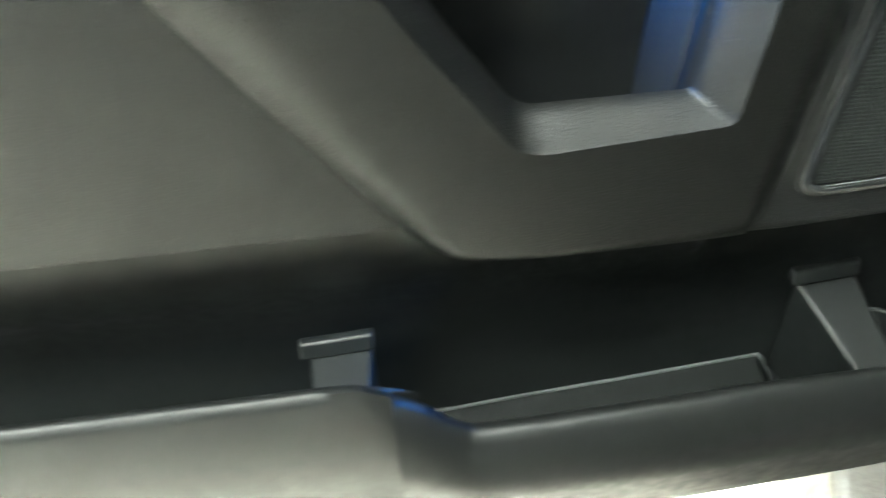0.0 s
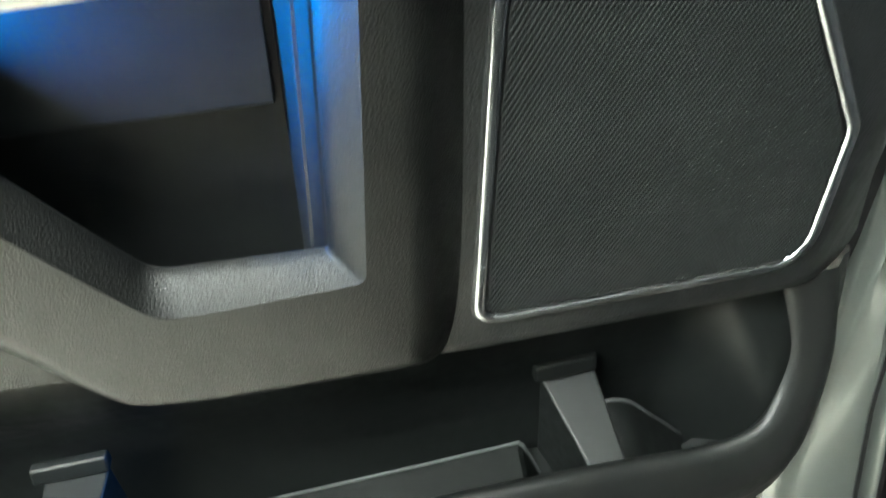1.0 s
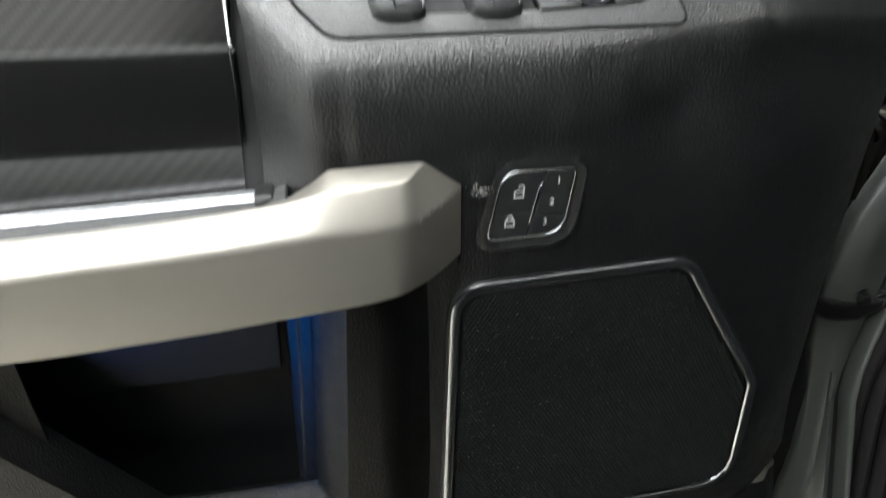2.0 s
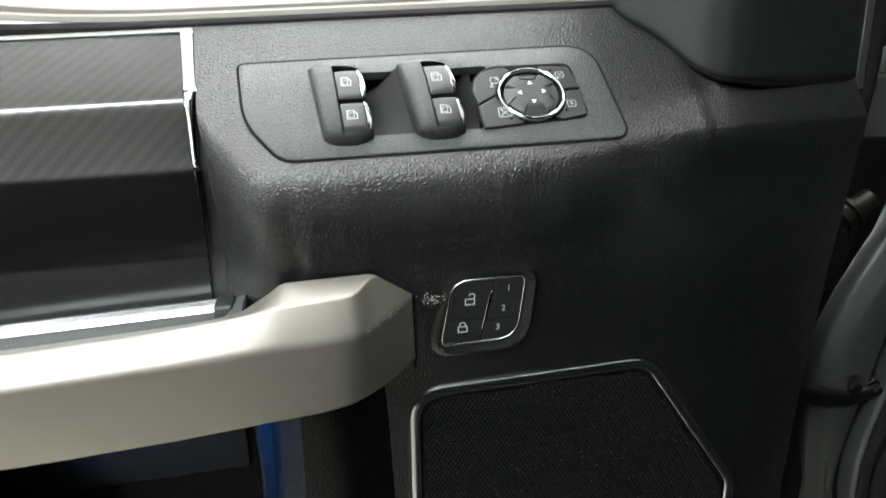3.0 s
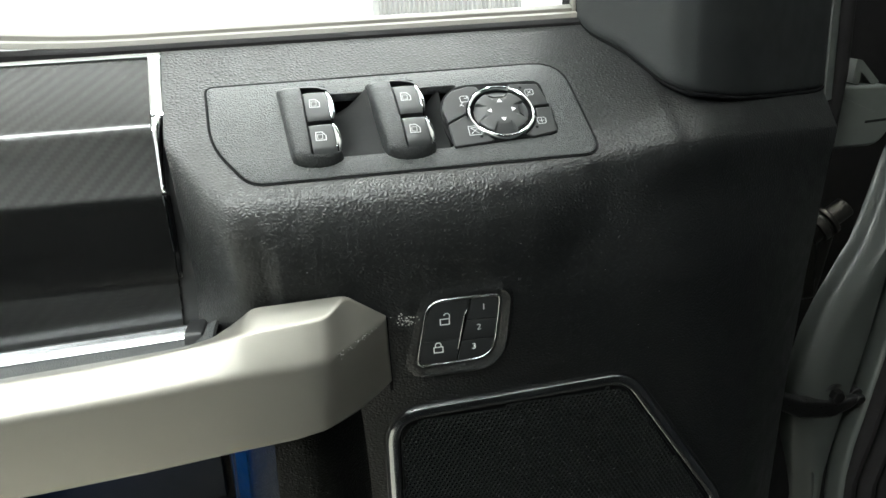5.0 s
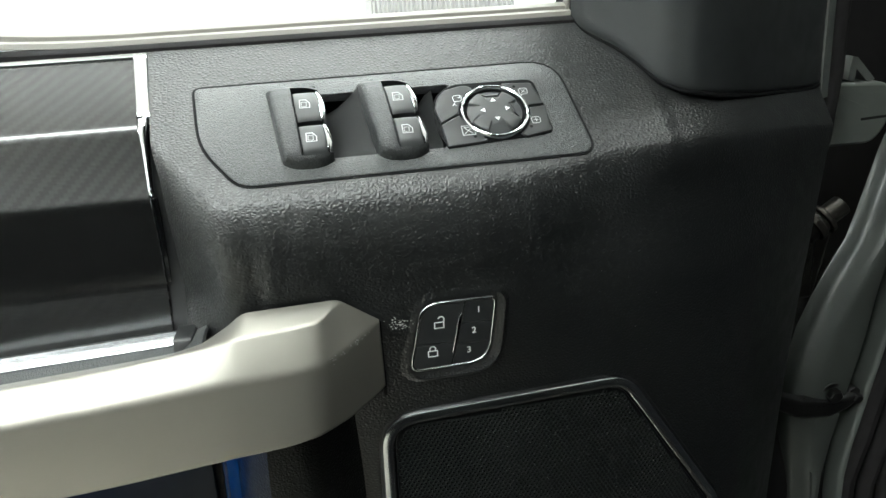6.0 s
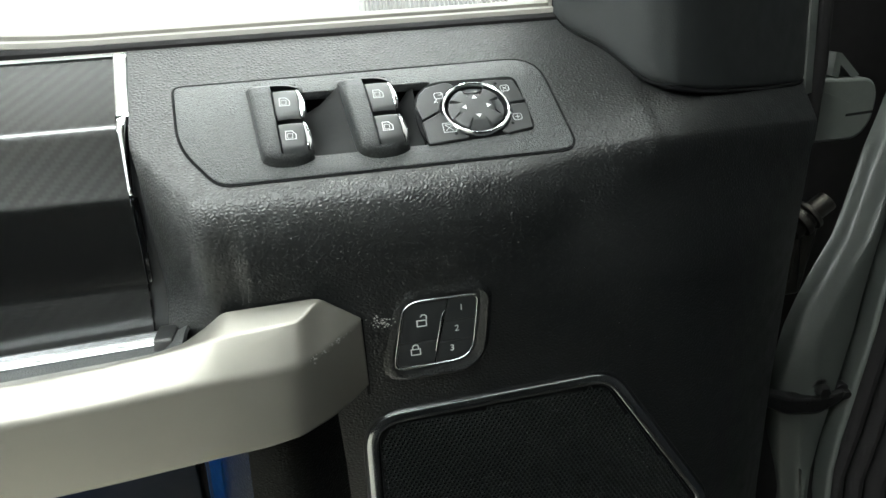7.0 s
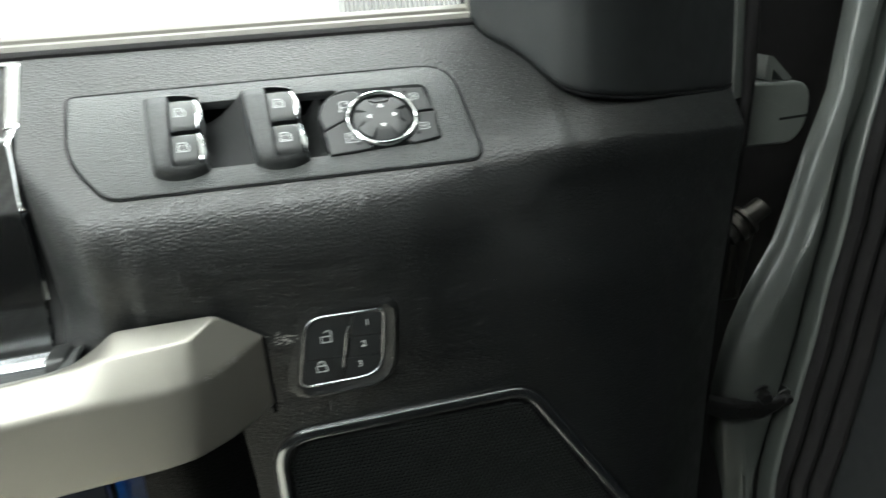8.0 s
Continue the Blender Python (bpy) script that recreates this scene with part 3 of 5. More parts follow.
    lock = [[(-0.0034, -0.0032), (0.0036, -0.0032), (0.0036, 0.0012), (0.0018, 0.0034), (-0.0034, 0.0034), (-0.0034, -0.0032)], [(-0.0022, -0.0022), (0.0022, 0.0020)], [(-0.0022, 0.0022), (0.0022, -0.0022)], [(-0.0022, 0.0022), (0.0010, 0.0022)]]
    button("mirror_button", [(0.0562, -0.0782), (0.0541, -0.0671), (0.0570, -0.0583), (0.0619, -0.0530), (0.0722, -0.0503), (0.0765, -0.0508)] + arc(0.0206, 116, 176), mirror, "black mirror button with a printed sign")
    button("lockout_button", [(0.0560, -0.0792)] + arc(0.0206, 179, 249) + [(0.0790, -0.0940), (0.0572, -0.0956)], lock, "black window lock button with a printed sign")
    button("fold_button", arc(0.0206, 8, 68) + [(0.0967, -0.0510), (0.1144, -0.0522), (0.1186, -0.0696)], [[(x + 0.003, y + 0.0005) for x, y in ln] for ln in adjust], "black mirror fold button with a printed sign")
    button("mirror_button", arc(0.0206, -57, 4) + [(0.1191, -0.0710), (0.1182, -0.0902), (0.1030, -0.0931)], [[(x + 0.003, y) for x, y in ln] for ln in fold], "black mirror button with a printed sign")
    for dx, dy in ((0.0735, -0.0898), (0.1036, -0.0548), (0.1068, -0.0862)):
        bm = bmesh.new()
        prism(bm, [(dx - c[0] + 0.0009 * math.cos(math.pi * k / 6), dy - c[1] + 0.0009 * math.sin(math.pi * k / 6)) for k in range(12)], 0.002, 0.0028, m)
        part("indicator_dot", bm, BLACK_DEEP, p, "small unlit indicator")

    def turned(prof, n=80):
        bm = bmesh.new()
        rings = [ring(bm, [m @ Vector((r * math.cos(2 * math.pi * k / n), r * math.sin(2 * math.pi * k / n), h)) for k in range(n)]) for r, h in prof]
        for a, b in zip(rings, rings[1:]):
            bridge(bm, a, b)
        bm.faces.new(rings[-1])
        return bm

    part("dial_ring", turned([(0.0199, 0.001), (0.0199, 0.0034), (0.0195, 0.0042), (0.0188, 0.0045), (0.0181, 0.0042), (0.0177, 0.003), (0.0177, 0.001)]), CHROME, p, "bright chrome ring round the mirror dial")
    bm = turned([(0.0177, 0.0012), (0.0152, 0.0012)])
    part("dial_gap", bm, BLACK_DEEP, p, "dark gap round the mirror dial")
    n = 96
    bm = bmesh.new()
    rings = []
    for r, h in ((0.0160, 0.0010), (0.0160, 0.0028), (0.0157, 0.0036), (0.0150, 0.0041), (0.0136, 0.0044), (0.0118, 0.0046), (0.0090, 0.0047), (0.0050, 0.0045), (0.0020, 0.0044)):
        line = []
        for k in range(n):
            a = 2 * math.pi * k / n
            off = abs((a + math.pi / 4) % (math.pi / 2) - math.pi / 4)
            # a scalloped notch at each quarter
            dip = 0.0022 * max(0.0, min(1.0, (0.46 - off) / 0.03)) * max(0.0, min(1.0, (r - 0.0096) / 0.0040)) if h > 0.002 else 0.0
            line.append(m @ Vector((r * math.cos(a), r * math.sin(a), h - dip)))
        rings.append(ring(bm, line))
    for a, b in zip(rings, rings[1:]):
        bridge(bm, a, b)
    bm.faces.new(rings[-1])
    for k in range(4):
        a = math.pi / 2 * k
        tri = [(0.0086, 0.0), (0.0060, 0.0016), (0.0060, -0.0016)]
        pts = [(x * math.cos(a) - y * math.sin(a), x * math.sin(a) + y * math.cos(a)) for x, y in tri]
        bm.faces.new([bm.verts.new(m @ Vector((x, y, 0.0049))) for x, y in pts]).material_index = 1
    part("mirror_dial", bm, [KEY_SATIN, PRINT], p, "black four-way mirror dial with white arrows", smooth=28)
    for k in range(4):
        a = math.pi / 2 * k
        bm = bmesh.new()
        poly = [(0.0160 * math.cos(t), 0.0160 * math.sin(t)) for t in (-0.40, -0.2, 0, 0.2, 0.40)] + [(0.0104, 0.0030), (0.0104, -0.0030)]
        poly = [(x * math.cos(a) - y * math.sin(a), x * math.sin(a) + y * math.cos(a)) for x, y in poly]
        slant = [m @ Vector((x, y, 0.0048 - (math.hypot(x, y) - 0.0108) * 0.50)) for x, y in poly]
        top = ring(bm, slant)
        low = ring(bm, [q - SHELF.to_3x3() @ Vector((0, 0, 0.004)) for q in slant])
        bridge(bm, top, low)
        bm.faces.new(top)
        part("dial_pad", bm, KEY_SATIN, p, "satin black slanted dial pad", smooth=25)
    return p


switch_panel()


# central locking and seat memory pad
def glyph(text, size, m, bm, mat=0):
    cu = bpy.data.curves.new("glyph", "FONT")
    cu.body, cu.size, cu.align_x, cu.align_y = text, size, "CENTER", "CENTER"
    ob = new("glyph", cu)
    bpy.context.view_layer.update()
    me = bpy.data.meshes.new_from_object(ob.evaluated_get(bpy.context.evaluated_depsgraph_get()))
    bpy.data.objects.remove(ob)
    vs = [bm.verts.new(m @ v.co) for v in me.vertices]
    for f in me.polygons:
        bm.faces.new([vs[i] for i in f.vertices]).material_index = mat
    bpy.data.meshes.remove(me)


def lock_pad():
    m = face_at(-0.0012)
    bm = bmesh.new()
    a = ring(bm, [m @ Vector((x, y, -0.001)) for x, y in offset(PAD, -0.0100)])
    b = ring(bm, [m @ Vector((x + 0.0012, y - 0.0012, 0.0012 + 0.0024 * max(0.0, min(1.0, 0.5 + ((x - 0.05) - (y - 1.282)) / 0.05)))) for x, y in offset(PAD, -0.0044)])
    c = ring(bm, [m @ Vector((x, y, 0.0016)) for x, y in offset(PAD, -0.0008)])
    d = ring(bm, [m @ Vector((x, y, -0.002)) for x, y in offset(PAD, -0.0004)])
    bridge(bm, a, b), bridge(bm, b, c), bridge(bm, c, d)
    pad = part("lock_pad", bm, BLACK_SOFT, door, "door lock and seat memory pad in a raised surround")
    bm = bmesh.new()
    last = None
    for k in range(9):
        a = math.pi * (k / 8)
        cur = ring(bm, [m @ Vector((x, y, 0.0014 + 0.0011 * math.sin(a))) for x, y in offset(PAD, 0.0004 - 0.0009 * math.cos(a))])
        if last:
            bridge(bm, last, cur)
        last = cur
    part("pad_rim", bm, RIM_CHROME, pad, "thin bright chrome rim")
    bm = bmesh.new()
    prism(bm, offset(PAD, 0.001), -0.002, 0.001, m)
    part("pad_base", bm, BLACK_DEEP, pad)
    inner = offset(PAD, 0.0014)

    def clip(poly, fn):
        """Keep the side of the outline where fn is positive."""
        out = []
        for i in range(len(poly)):
            p, q = poly[i - 1], poly[i]
            fp, fq = fn(*p), fn(*q)
            if fp * fq < 0:
                t = fp / (fp - fq)
                out.append((p[0] + (q[0] - p[0]) * t, p[1] + (q[1] - p[1]) * t))
            if fq >= 0:
                out.append(q)
        return out

    def split(x, z):
        return x - (0.0530 + (z - 1.283) * 0.24)

    def key(name, poly, draw, label):
        bm = bmesh.new()
        prism(bm, poly, 0.0, 0.0020, m, bevel=0.0004, steps=2)
        draw(bm)
        part(name, bm, [KEY, PRINT], pad, label)

    g = 0.00025
    left = clip(inner, lambda x, z: -split(x, z) - g * 2)
    right = clip(inner, lambda x, z: split(x, z) - g * 2)

    def padlock(cx, cz, open_):
        sh = [(-0.0016, 0.0), (-0.0016, 0.0018), (-0.0008, 0.0028), (0.0008, 0.0028), (0.0016, 0.0018), (0.0016, 0.0)]
        if open_:
            sh = [(x + 0.0012, z + 0.0006) for x, z in sh[1:]]
        bd = [(-0.0026, 0.0), (0.0026, 0.0), (0.0026, -0.0036), (-0.0026, -0.0036), (-0.0026, 0.0)]
        return lambda bm: strokes(bm, [[(x + cx, z + cz) for x, z in ln] for ln in (sh, bd)], 0.0006, m, 0.0021, mat=1)

    key("unlock_key", clip(left, lambda x, z: z - 1.2775 - g), padlock(0.0420, 1.2912, True), "black unlock key with an open padlock sign")
    key("lock_key", clip(left, lambda x, z: 1.2775 - z - g), padlock(0.0374, 1.2731, False), "black lock key with a padlock sign")
    for n, (lo, hi, cx, cz) in enumerate(((1.2885, 1.32, 0.0649, 1.2961), (1.2755, 1.2885, 0.0618, 1.2832), (1.25, 1.2755, 0.0585, 1.2707))):
        pl = clip(clip(right, lambda x, z: z - lo - g), lambda x, z: hi - z - g)
        key("memory_key", pl, lambda bm, n=n, cx=cx, cz=cz: glyph(str(n + 1), 0.0055, m @ Matrix.Translation((cx, cz, 0.0021)), bm, 1), "black memory key with a white numeral")
    bm = bmesh.new()
    prism(bm, rounded([(0.0486, 1.2705), (0.0493, 1.2705), (0.0540, 1.2922), (0.0556, 1.2957), (0.0549, 1.2957), (0.0532, 1.2925)], 0.0003, 2), 0.0, 0.0026, m, bevel=0.0003)
    part("pad_divider", bm, CHROME, pad, "slim chrome divider between the keys")
    # scuffed patch beside the pad
    bm = bmesh.new()
    rnd = random.Random(4)
    for k in range(60):
        x, z = 0.0195 + rnd.gauss(0, 0.0032), 1.293 + rnd.gauss(0, 0.0018)
        s = rnd.uniform(0.0002, 0.0007)
        a = rnd.uniform(0, 3)
        pts = [(x + s * rnd.uniform(0.6, 1.3) * math.cos(a + t), z + s * 0.7 * math.sin(a + t)) for t in (0, 1.2, 2.4, 3.6, 4.9)]
        bm.faces.new([bm.verts.new(Vector((px, wall_low(px, pz) - 0.0006, pz))) for px, pz in pts])
    part("scuff_mark", bm, SMUDGE, upper, "pale scuffed speckles")


lock_pad()


# loudspeaker grille
def speaker():
    out = rounded(SPK, [0.020, 0.032, 0.008, 0.014, 0.022], 10)
    m = face_at(0.0)
    bm = bmesh.new()
    prof = [(-0.0042, -0.0005), (-0.0034, 0.0010), (-0.0022, 0.0012), (-0.0021, 0.0026), (-0.0016, 0.0034), (-0.0008, 0.0038), (0.0020, 0.0043), (0.0034, 0.0043), (0.0046, 0.0037), (0.0056, 0.0026), (0.0062, 0.0010)]
    rings = [ring(bm, [m @ Vector((x, y, h)) for x, y in offset(out, d)]) for d, h in prof]
    for k, (a, b) in enumerate(zip(rings, rings[1:])):
        bridge(bm, a, b, mat=1 if k < 2 else 0)
    sp = part("speaker_grille", bm, [GRILLE_RIM, BLACK_SMOOTH], door, "chrome-rimmed black loudspeaker grille", smooth=30)
    # perforated sheet: a honeycomb of small raised webs over a dark back
    inner = offset(out, 0.0066)
    bm = bmesh.new()
    prism(bm, inner, -0.002, 0.0016, m)
    part("grille_backing", bm, BLACK_DEEP, sp)
    bm = bmesh.new()
    px, pz = 0.0030, 0.0026
    nx, nz = int(0.26 / px), int(0.26 / pz)
    hexa = [(math.cos(math.pi / 3 * k + math.pi / 6), math.sin(math.pi / 3 * k + math.pi / 6)) for k in range(6)]
    R, r = px / math.sqrt(3) * 1.0, px / math.sqrt(3) * 0.66
    verts, faces = [], []
    clear = offset(inner, 0.0012)
    for j in range(nz):
        for i in range(nx):
            cx, cz = -0.005 + (i + 0.5 * (j % 2)) * px, 0.99 + j * pz
            if not inside(clear, cx, cz):
                continue
            b = len(verts)
            for rad, h in ((R, 0.0026), (r, 0.0030), (r * 0.92, 0.0018)):
                for hx, hz in hexa:
                    verts.append(m @ Vector((cx + rad * hx, cz + rad * hz * 1.02, h)))
            for k in range(6):
                n = (k + 1) % 6
                faces.append((b + k, b + n, b + 6 + n, b + 6 + k))
                faces.append((b + 6 + k, b + 6 + n, b + 12 + n, b + 12 + k))
    me = bpy.data.meshes.new("grille_mesh")
    me.from_pydata(verts, [], faces)
    me.materials.append(GRILLE)
    # inner walls of the holes are darkened to hold the shade
    me.materials.append(BLACK_DEEP)
    for k, f in enumerate(me.polygons):
        f.material_index = k % 2
    ob = new("grille_mesh", me)
    ob.parent = sp
    tagged(ob, "fine black perforated grille sheet", kind="stuff")


speaker()


# glossy weave trim panel with its chrome edge
RIDGE = [(0.1040, 1.4345), (0.0640, 1.4003), (0.0520, 1.3640), (0.0470, 1.3110), (0.0330, 1.2600)]


def trim_panel():
    # four facets; the corners between them are eased
    prof = [RIDGE[0]]
    for k, r in ((1, 0.0050), (2, 0.0045), (3, 0.0025)):
        p, a, b = Vector(RIDGE[k]), Vector(RIDGE[k - 1]), Vector(RIDGE[k + 1])
        s, e = p + (a - p).normalized() * r, p + (b - p).normalized() * r
        last = Vector(prof[-1])
        prof += [tuple(last.lerp(s, j / 5)) for j in range(1, 5)]
        prof += [tuple(s * (1 - f) ** 2 + p * 2 * f * (1 - f) + e * f * f) for f in [j / 8 for j in range(9)]]
    prof += [tuple(Vector(prof[-1]).lerp(Vector(RIDGE[-1]), j / 4)) for j in range(1, 5)]
    bm = bmesh.new()
    xs = [-0.85 + 0.735 * k / 90 for k in range(91)]
    length = [0.0]
    for a, b in zip(prof, prof[1:]):
        length.append(length[-1] + math.dist(a, b))
    def right_end(z):
        return table(z, [1.26, 1.289, 1.313, 1.332, 1.3525, 1.375, 1.39, 1.405, 1.419, 1.4345], [-0.1118, -0.1112, -0.1105, -0.1100, -0.1098, -0.1103, -0.1106, -0.1117, -0.1134, -0.1155])

    vs = sheet(bm, [[(x + (right_end(z) + 0.115) * max(0.0, (x + 0.20) / 0.085), y, z) for y, z in prof] for x in xs])
    uv = bm.loops.layers.uv.verify()
    where = {}
    for i, x in enumerate(xs):
        for j, s in enumerate(length):
            where[vs[i][j]] = (x, s)
    for f in bm.faces:
        for lp in f.loops:
            lp[uv].uv = where[lp.vert]
    pan = solid(part("weave_trim", bm, CARBON, door, "glossy dark carbon-weave trim panel"), 0.003)
    # chrome edge: a line along the top, and three pieces one under another down the end
    bm = bmesh.new()
    rows = []
    for k in range(20):
        x = -0.85 + k * (0.742 / 19)
        rows.append([(x, 0.1020, 1.4332), (x, 0.1016, 1.4350), (x, 0.1024, 1.4366), (x, 0.1045, 1.4372), (x, 0.108, 1.4362)])
    sheet(bm, rows)
    part("chrome_top_strip", bm, CHROME, pan, "thin chrome strip along the trim")

    def edge_right(z):
        return table(z, [1.26, 1.313, 1.342, 1.365, 1.39, 1.4047, 1.4186, 1.4365], [-0.1088, -0.1078, -0.1064, -0.1060, -0.1046, -0.1036, -0.1056, -0.1072])

    def on_trim(z):
        ys, zs = [q[0] for q in prof][::-1], [q[1] for q in prof][::-1]
        return table(z, zs, ys)

    for z1, z0, lift, n, name in ((1.4366, 1.4048, 0.0024, 22, "broad flat"), (1.4040, 1.3644, 0.0036, 30, "rounded middle"), (1.3630, 1.3128, 0.0020, 24, "slim lower")):
        bm = bmesh.new()
        rows = []
        for k in range(n + 1):
            f = k / n
            z = z1 + (z0 - z1) * f
            xa, xb = right_end(min(z, 1.4345)) + 0.0004, edge_right(z)
            y = on_trim(z)
            dy = on_trim(z - 0.001) - on_trim(z + 0.001)
            nrm = Vector((-0.002, -dy)).normalized()
            end = min(1.0, min(f, 1 - f) * n / 1.5)
            if n == 22:
                sec = [(0, -0.002), (0.0, 0.5), (0.05, 0.85), (0.14, 1.0), (0.55, 1.0), (0.62, 0.86), (0.93, 0.66), (1.0, 0.40), (1.0, -1.0)]
            elif n == 30:
                sec = [(0, -0.002), (0.02, 0.35), (0.12, 0.62), (0.25, 0.70), (0.30, 0.92), (0.45, 1.0), (0.62, 0.94), (0.82, 0.66), (0.95, 0.30), (1.0, -1.0)]
            else:
                sec = [(0, -0.002), (0.02, 0.5), (0.08, 0.9), (0.16, 1.0), (0.22, 0.75), (0.35, 0.35), (0.7, 0.10), (1.0, -0.1), (1.0, -1.2)]
            rows.append([(xa + (xb - xa) * a, y + nrm.x * lift * b * (0.55 + 0.45 * end), z + nrm.y * lift * b * (0.55 + 0.45 * end)) for a, b in sec])
        sheet(bm, rows)
        for row in (rows[0], rows[-1]):
            bm.faces.new(ring(bm, row))
        part("chrome_side_strip", bm, CHROME if n < 24 or n == 30 else DARK_CHROME, pan, name + " chrome piece down the trim's end", smooth=30)
    bm = bmesh.new()
    rows = []
    for y, z in prof:
        x1 = edge_right(z)
        rows.append([(x1 - 0.010, y + 0.003, z), (x1 + 0.014, y + 0.003, z)])
    sheet(bm, rows)
    solid(part("trim_end", bm, BLACK_SMOOTH, pan, "gloss black joint beside the trim"), 0.002)


trim_panel()


# chrome release rail behind the handle
def rail():
    prof = [(0.0102, 1.2880), (0.0095, 1.2908), (0.0110, 1.2914), (0.0114, 1.2922), (0.0136, 1.2926), (0.0141, 1.2935), (0.0185, 1.2940), (0.024, 1.288)]
    bm = bmesh.new()
    rows = []
    for x in (-0.85, -0.3, -0.1025):
        s = (x + 0.1025) * 0.035
        rows.append([(x, y, z + s + 0.0008) for y, z in prof])
    sheet(bm, rows)
    r = solid(part("release_rail", bm, RAIL, door, "ribbed satin chrome rail above the handle", smooth=20), 0.001)
    bm = bmesh.new()
    prism(bm, rounded([(0.005, 1.2880), (0.028, 1.2880), (0.026, 1.2948), (0.0095, 1.2948)], 0.0015, 3), 0.0, 0.010, Matrix(((0, 0, 1, -0.1030), (1, 0, 0, 0), (0, 1, 0, 0), (0, 0, 0, 1))), bevel=0.0012)
    part("rail_end", bm, BLACK_SMOOTH, r, "dark grey end block of the rail")
    bm = bmesh.new()
    rows = []
    for k in range(62):
        x = -0.85 + k * (0.765 / 61)
        s = min(0, (x + 0.1025)) * 0.035
        z0 = 1.2825 + s + max(0.0, (x + 0.095)) * 0.75
        rows.append([(x, -0.0090, z0 - 0.004), (x, -0.0060, z0 + 0.0030), (x, 0.0080, z0 + 0.0056), (x, 0.0100, z0 + 0.0058), (x, 0.03, z0 + 0.0050), (x, 0.05, z0 - 0.01)])
    sheet(bm, rows)
    solid(part("rail_tray", bm, BLACK_FINE, r, "black ledge under the rail"), 0.002)


rail()


def chaikin(rows, times=3):
    """Round the corners of matching open lines alike."""
    for _ in range(times):
        new_rows = []
        for r in rows:
            out = [r[0]]
            for a, b in zip(r, r[1:]):
                out += [a * 0.75 + b * 0.25, a * 0.25 + b * 0.75]
            new_rows.append(out + [r[-1]])
        rows = new_rows
    return rows


# pull handle
def handle():
    # tracks along the bar: rear top edge, crease on top, front top edge, front foot, rear foot
    rear = ([-0.85, -0.40, -0.20, -0.1232, -0.1018, -0.0856, -0.0717, -0.0621, -0.0122, 0.0088],
            [0.004, 0.003, 0.002, 0.002, 0.002, 0.001, -0.001, -0.003, -0.0034, -0.0024],
            [1.2620, 1.2770, 1.2848, 1.2892, 1.2908, 1.2952, 1.3043, 1.3122, 1.3136, 1.2977])
    crease = ([-0.85, -0.40, -0.1953, -0.1539, -0.1168, -0.0817, -0.0664, -0.0516, -0.0368, -0.0219, -0.0122, 0.0088],
              [-0.017, -0.017, -0.017, -0.017, -0.017, -0.0175, -0.019, -0.019, -0.019, -0.0185, -0.0050, -0.0026],
              [1.2685, 1.2840, 1.2934, 1.2951, 1.2982, 1.3022, 1.3058, 1.3073, 1.3085, 1.3096, 1.3128, 1.2973])
    front = ([-0.85, -0.40, -0.1925, -0.1159, -0.0674, -0.0343, -0.0230, -0.0110, 0.0088],
             [-0.032, -0.032, -0.032, -0.032, -0.032, -0.0312, -0.0290, -0.0195, -0.0032],
             [1.2560, 1.2715, 1.2800, 1.2846, 1.2886, 1.2896, 1.2904, 1.2912, 1.2960])
    foot = ([-0.85, -0.40, -0.2049, -0.1247, -0.0740, -0.0453, -0.0290, -0.0125, 0.0014, 0.0088],
            [-0.036, -0.036, -0.036, -0.036, -0.036, -0.0355, -0.0335, -0.0215, -0.0085, -0.0040],
            [1.2110, 1.2270, 1.2325, 1.2384, 1.2436, 1.2458, 1.2478, 1.2478, 1.2495, 1.2535])
    heel = ([-0.85, -0.40, 0.0088], [0.004, 0.004, 0.004], [1.211, 1.227, 1.2535])
    cuts = [-0.85 + 0.05 * k for k in range(14)] + [-0.15 + 0.0025 * k for k in range(63)] + [0.0068, 0.0080, 0.0088]

    def eased(x, xs, ys):
        w = 0.0026 if x > -0.149 else 0.02
        return sum(table(min(0.0088, x + w * k / 3), xs, ys) for k in range(-3, 4)) / 7 if x < 0.0060 else table(x, xs, ys)

    bm = bmesh.new()
    rings = []
    for x in cuts:
        q = [(eased(x, a, b), eased(x, a, c)) for a, b, c in (rear, crease, front, foot, heel)]
        turn = rounded(q, [0.0003, 0.0016, 0.0032, 0.0036, 0.0008], 5)
        rings.append(ring(bm, [(x, y, z) for y, z in turn]))
    for a, b in zip(rings, rings[1:]):
        bridge(bm, a, b)
    bm.faces.new(rings[0])
    bm.faces.new(rings[-1])
    h = part("pull_handle", bm, HANDLE, door, "satin champagne-coloured pull handle", smooth=60)
    bm = bmesh.new()
    gap = [(0.0075, 1.2475), (0.0094, 1.2475), (0.0097, 1.2960), (0.0080, 1.2962)]
    prism(bm, gap, -0.005, 0.0009, face_at(-0.0020))
    part("handle_joint", bm, BLACK_DEEP, h, "dark joint where the handle meets the trim")

    bm = bmesh.new()
    rnd = random.Random(9)
    for k in range(26):
        f = rnd.random()
        a, b = Vector((-0.0180, -0.0262, 1.2898)), Vector((0.0050, -0.0066, 1.2945))
        p = a.lerp(b, f) + Vector((rnd.gauss(0, 0.0006), -0.0004, rnd.gauss(0, 0.0012)))
        r = rnd.uniform(0.00015, 0.00045)
        bm.faces.new([bm.verts.new(p + Vector((r * math.cos(t), -r * 0.3 * math.cos(t), r * math.sin(t)))) for t in (0, 1.3, 2.5, 3.8, 5.0)])
    part("worn_specks", bm, SMUDGE, h, "small pale chips along the handle's end")


handle()

bm = bmesh.new()
rnd = random.Random(21)
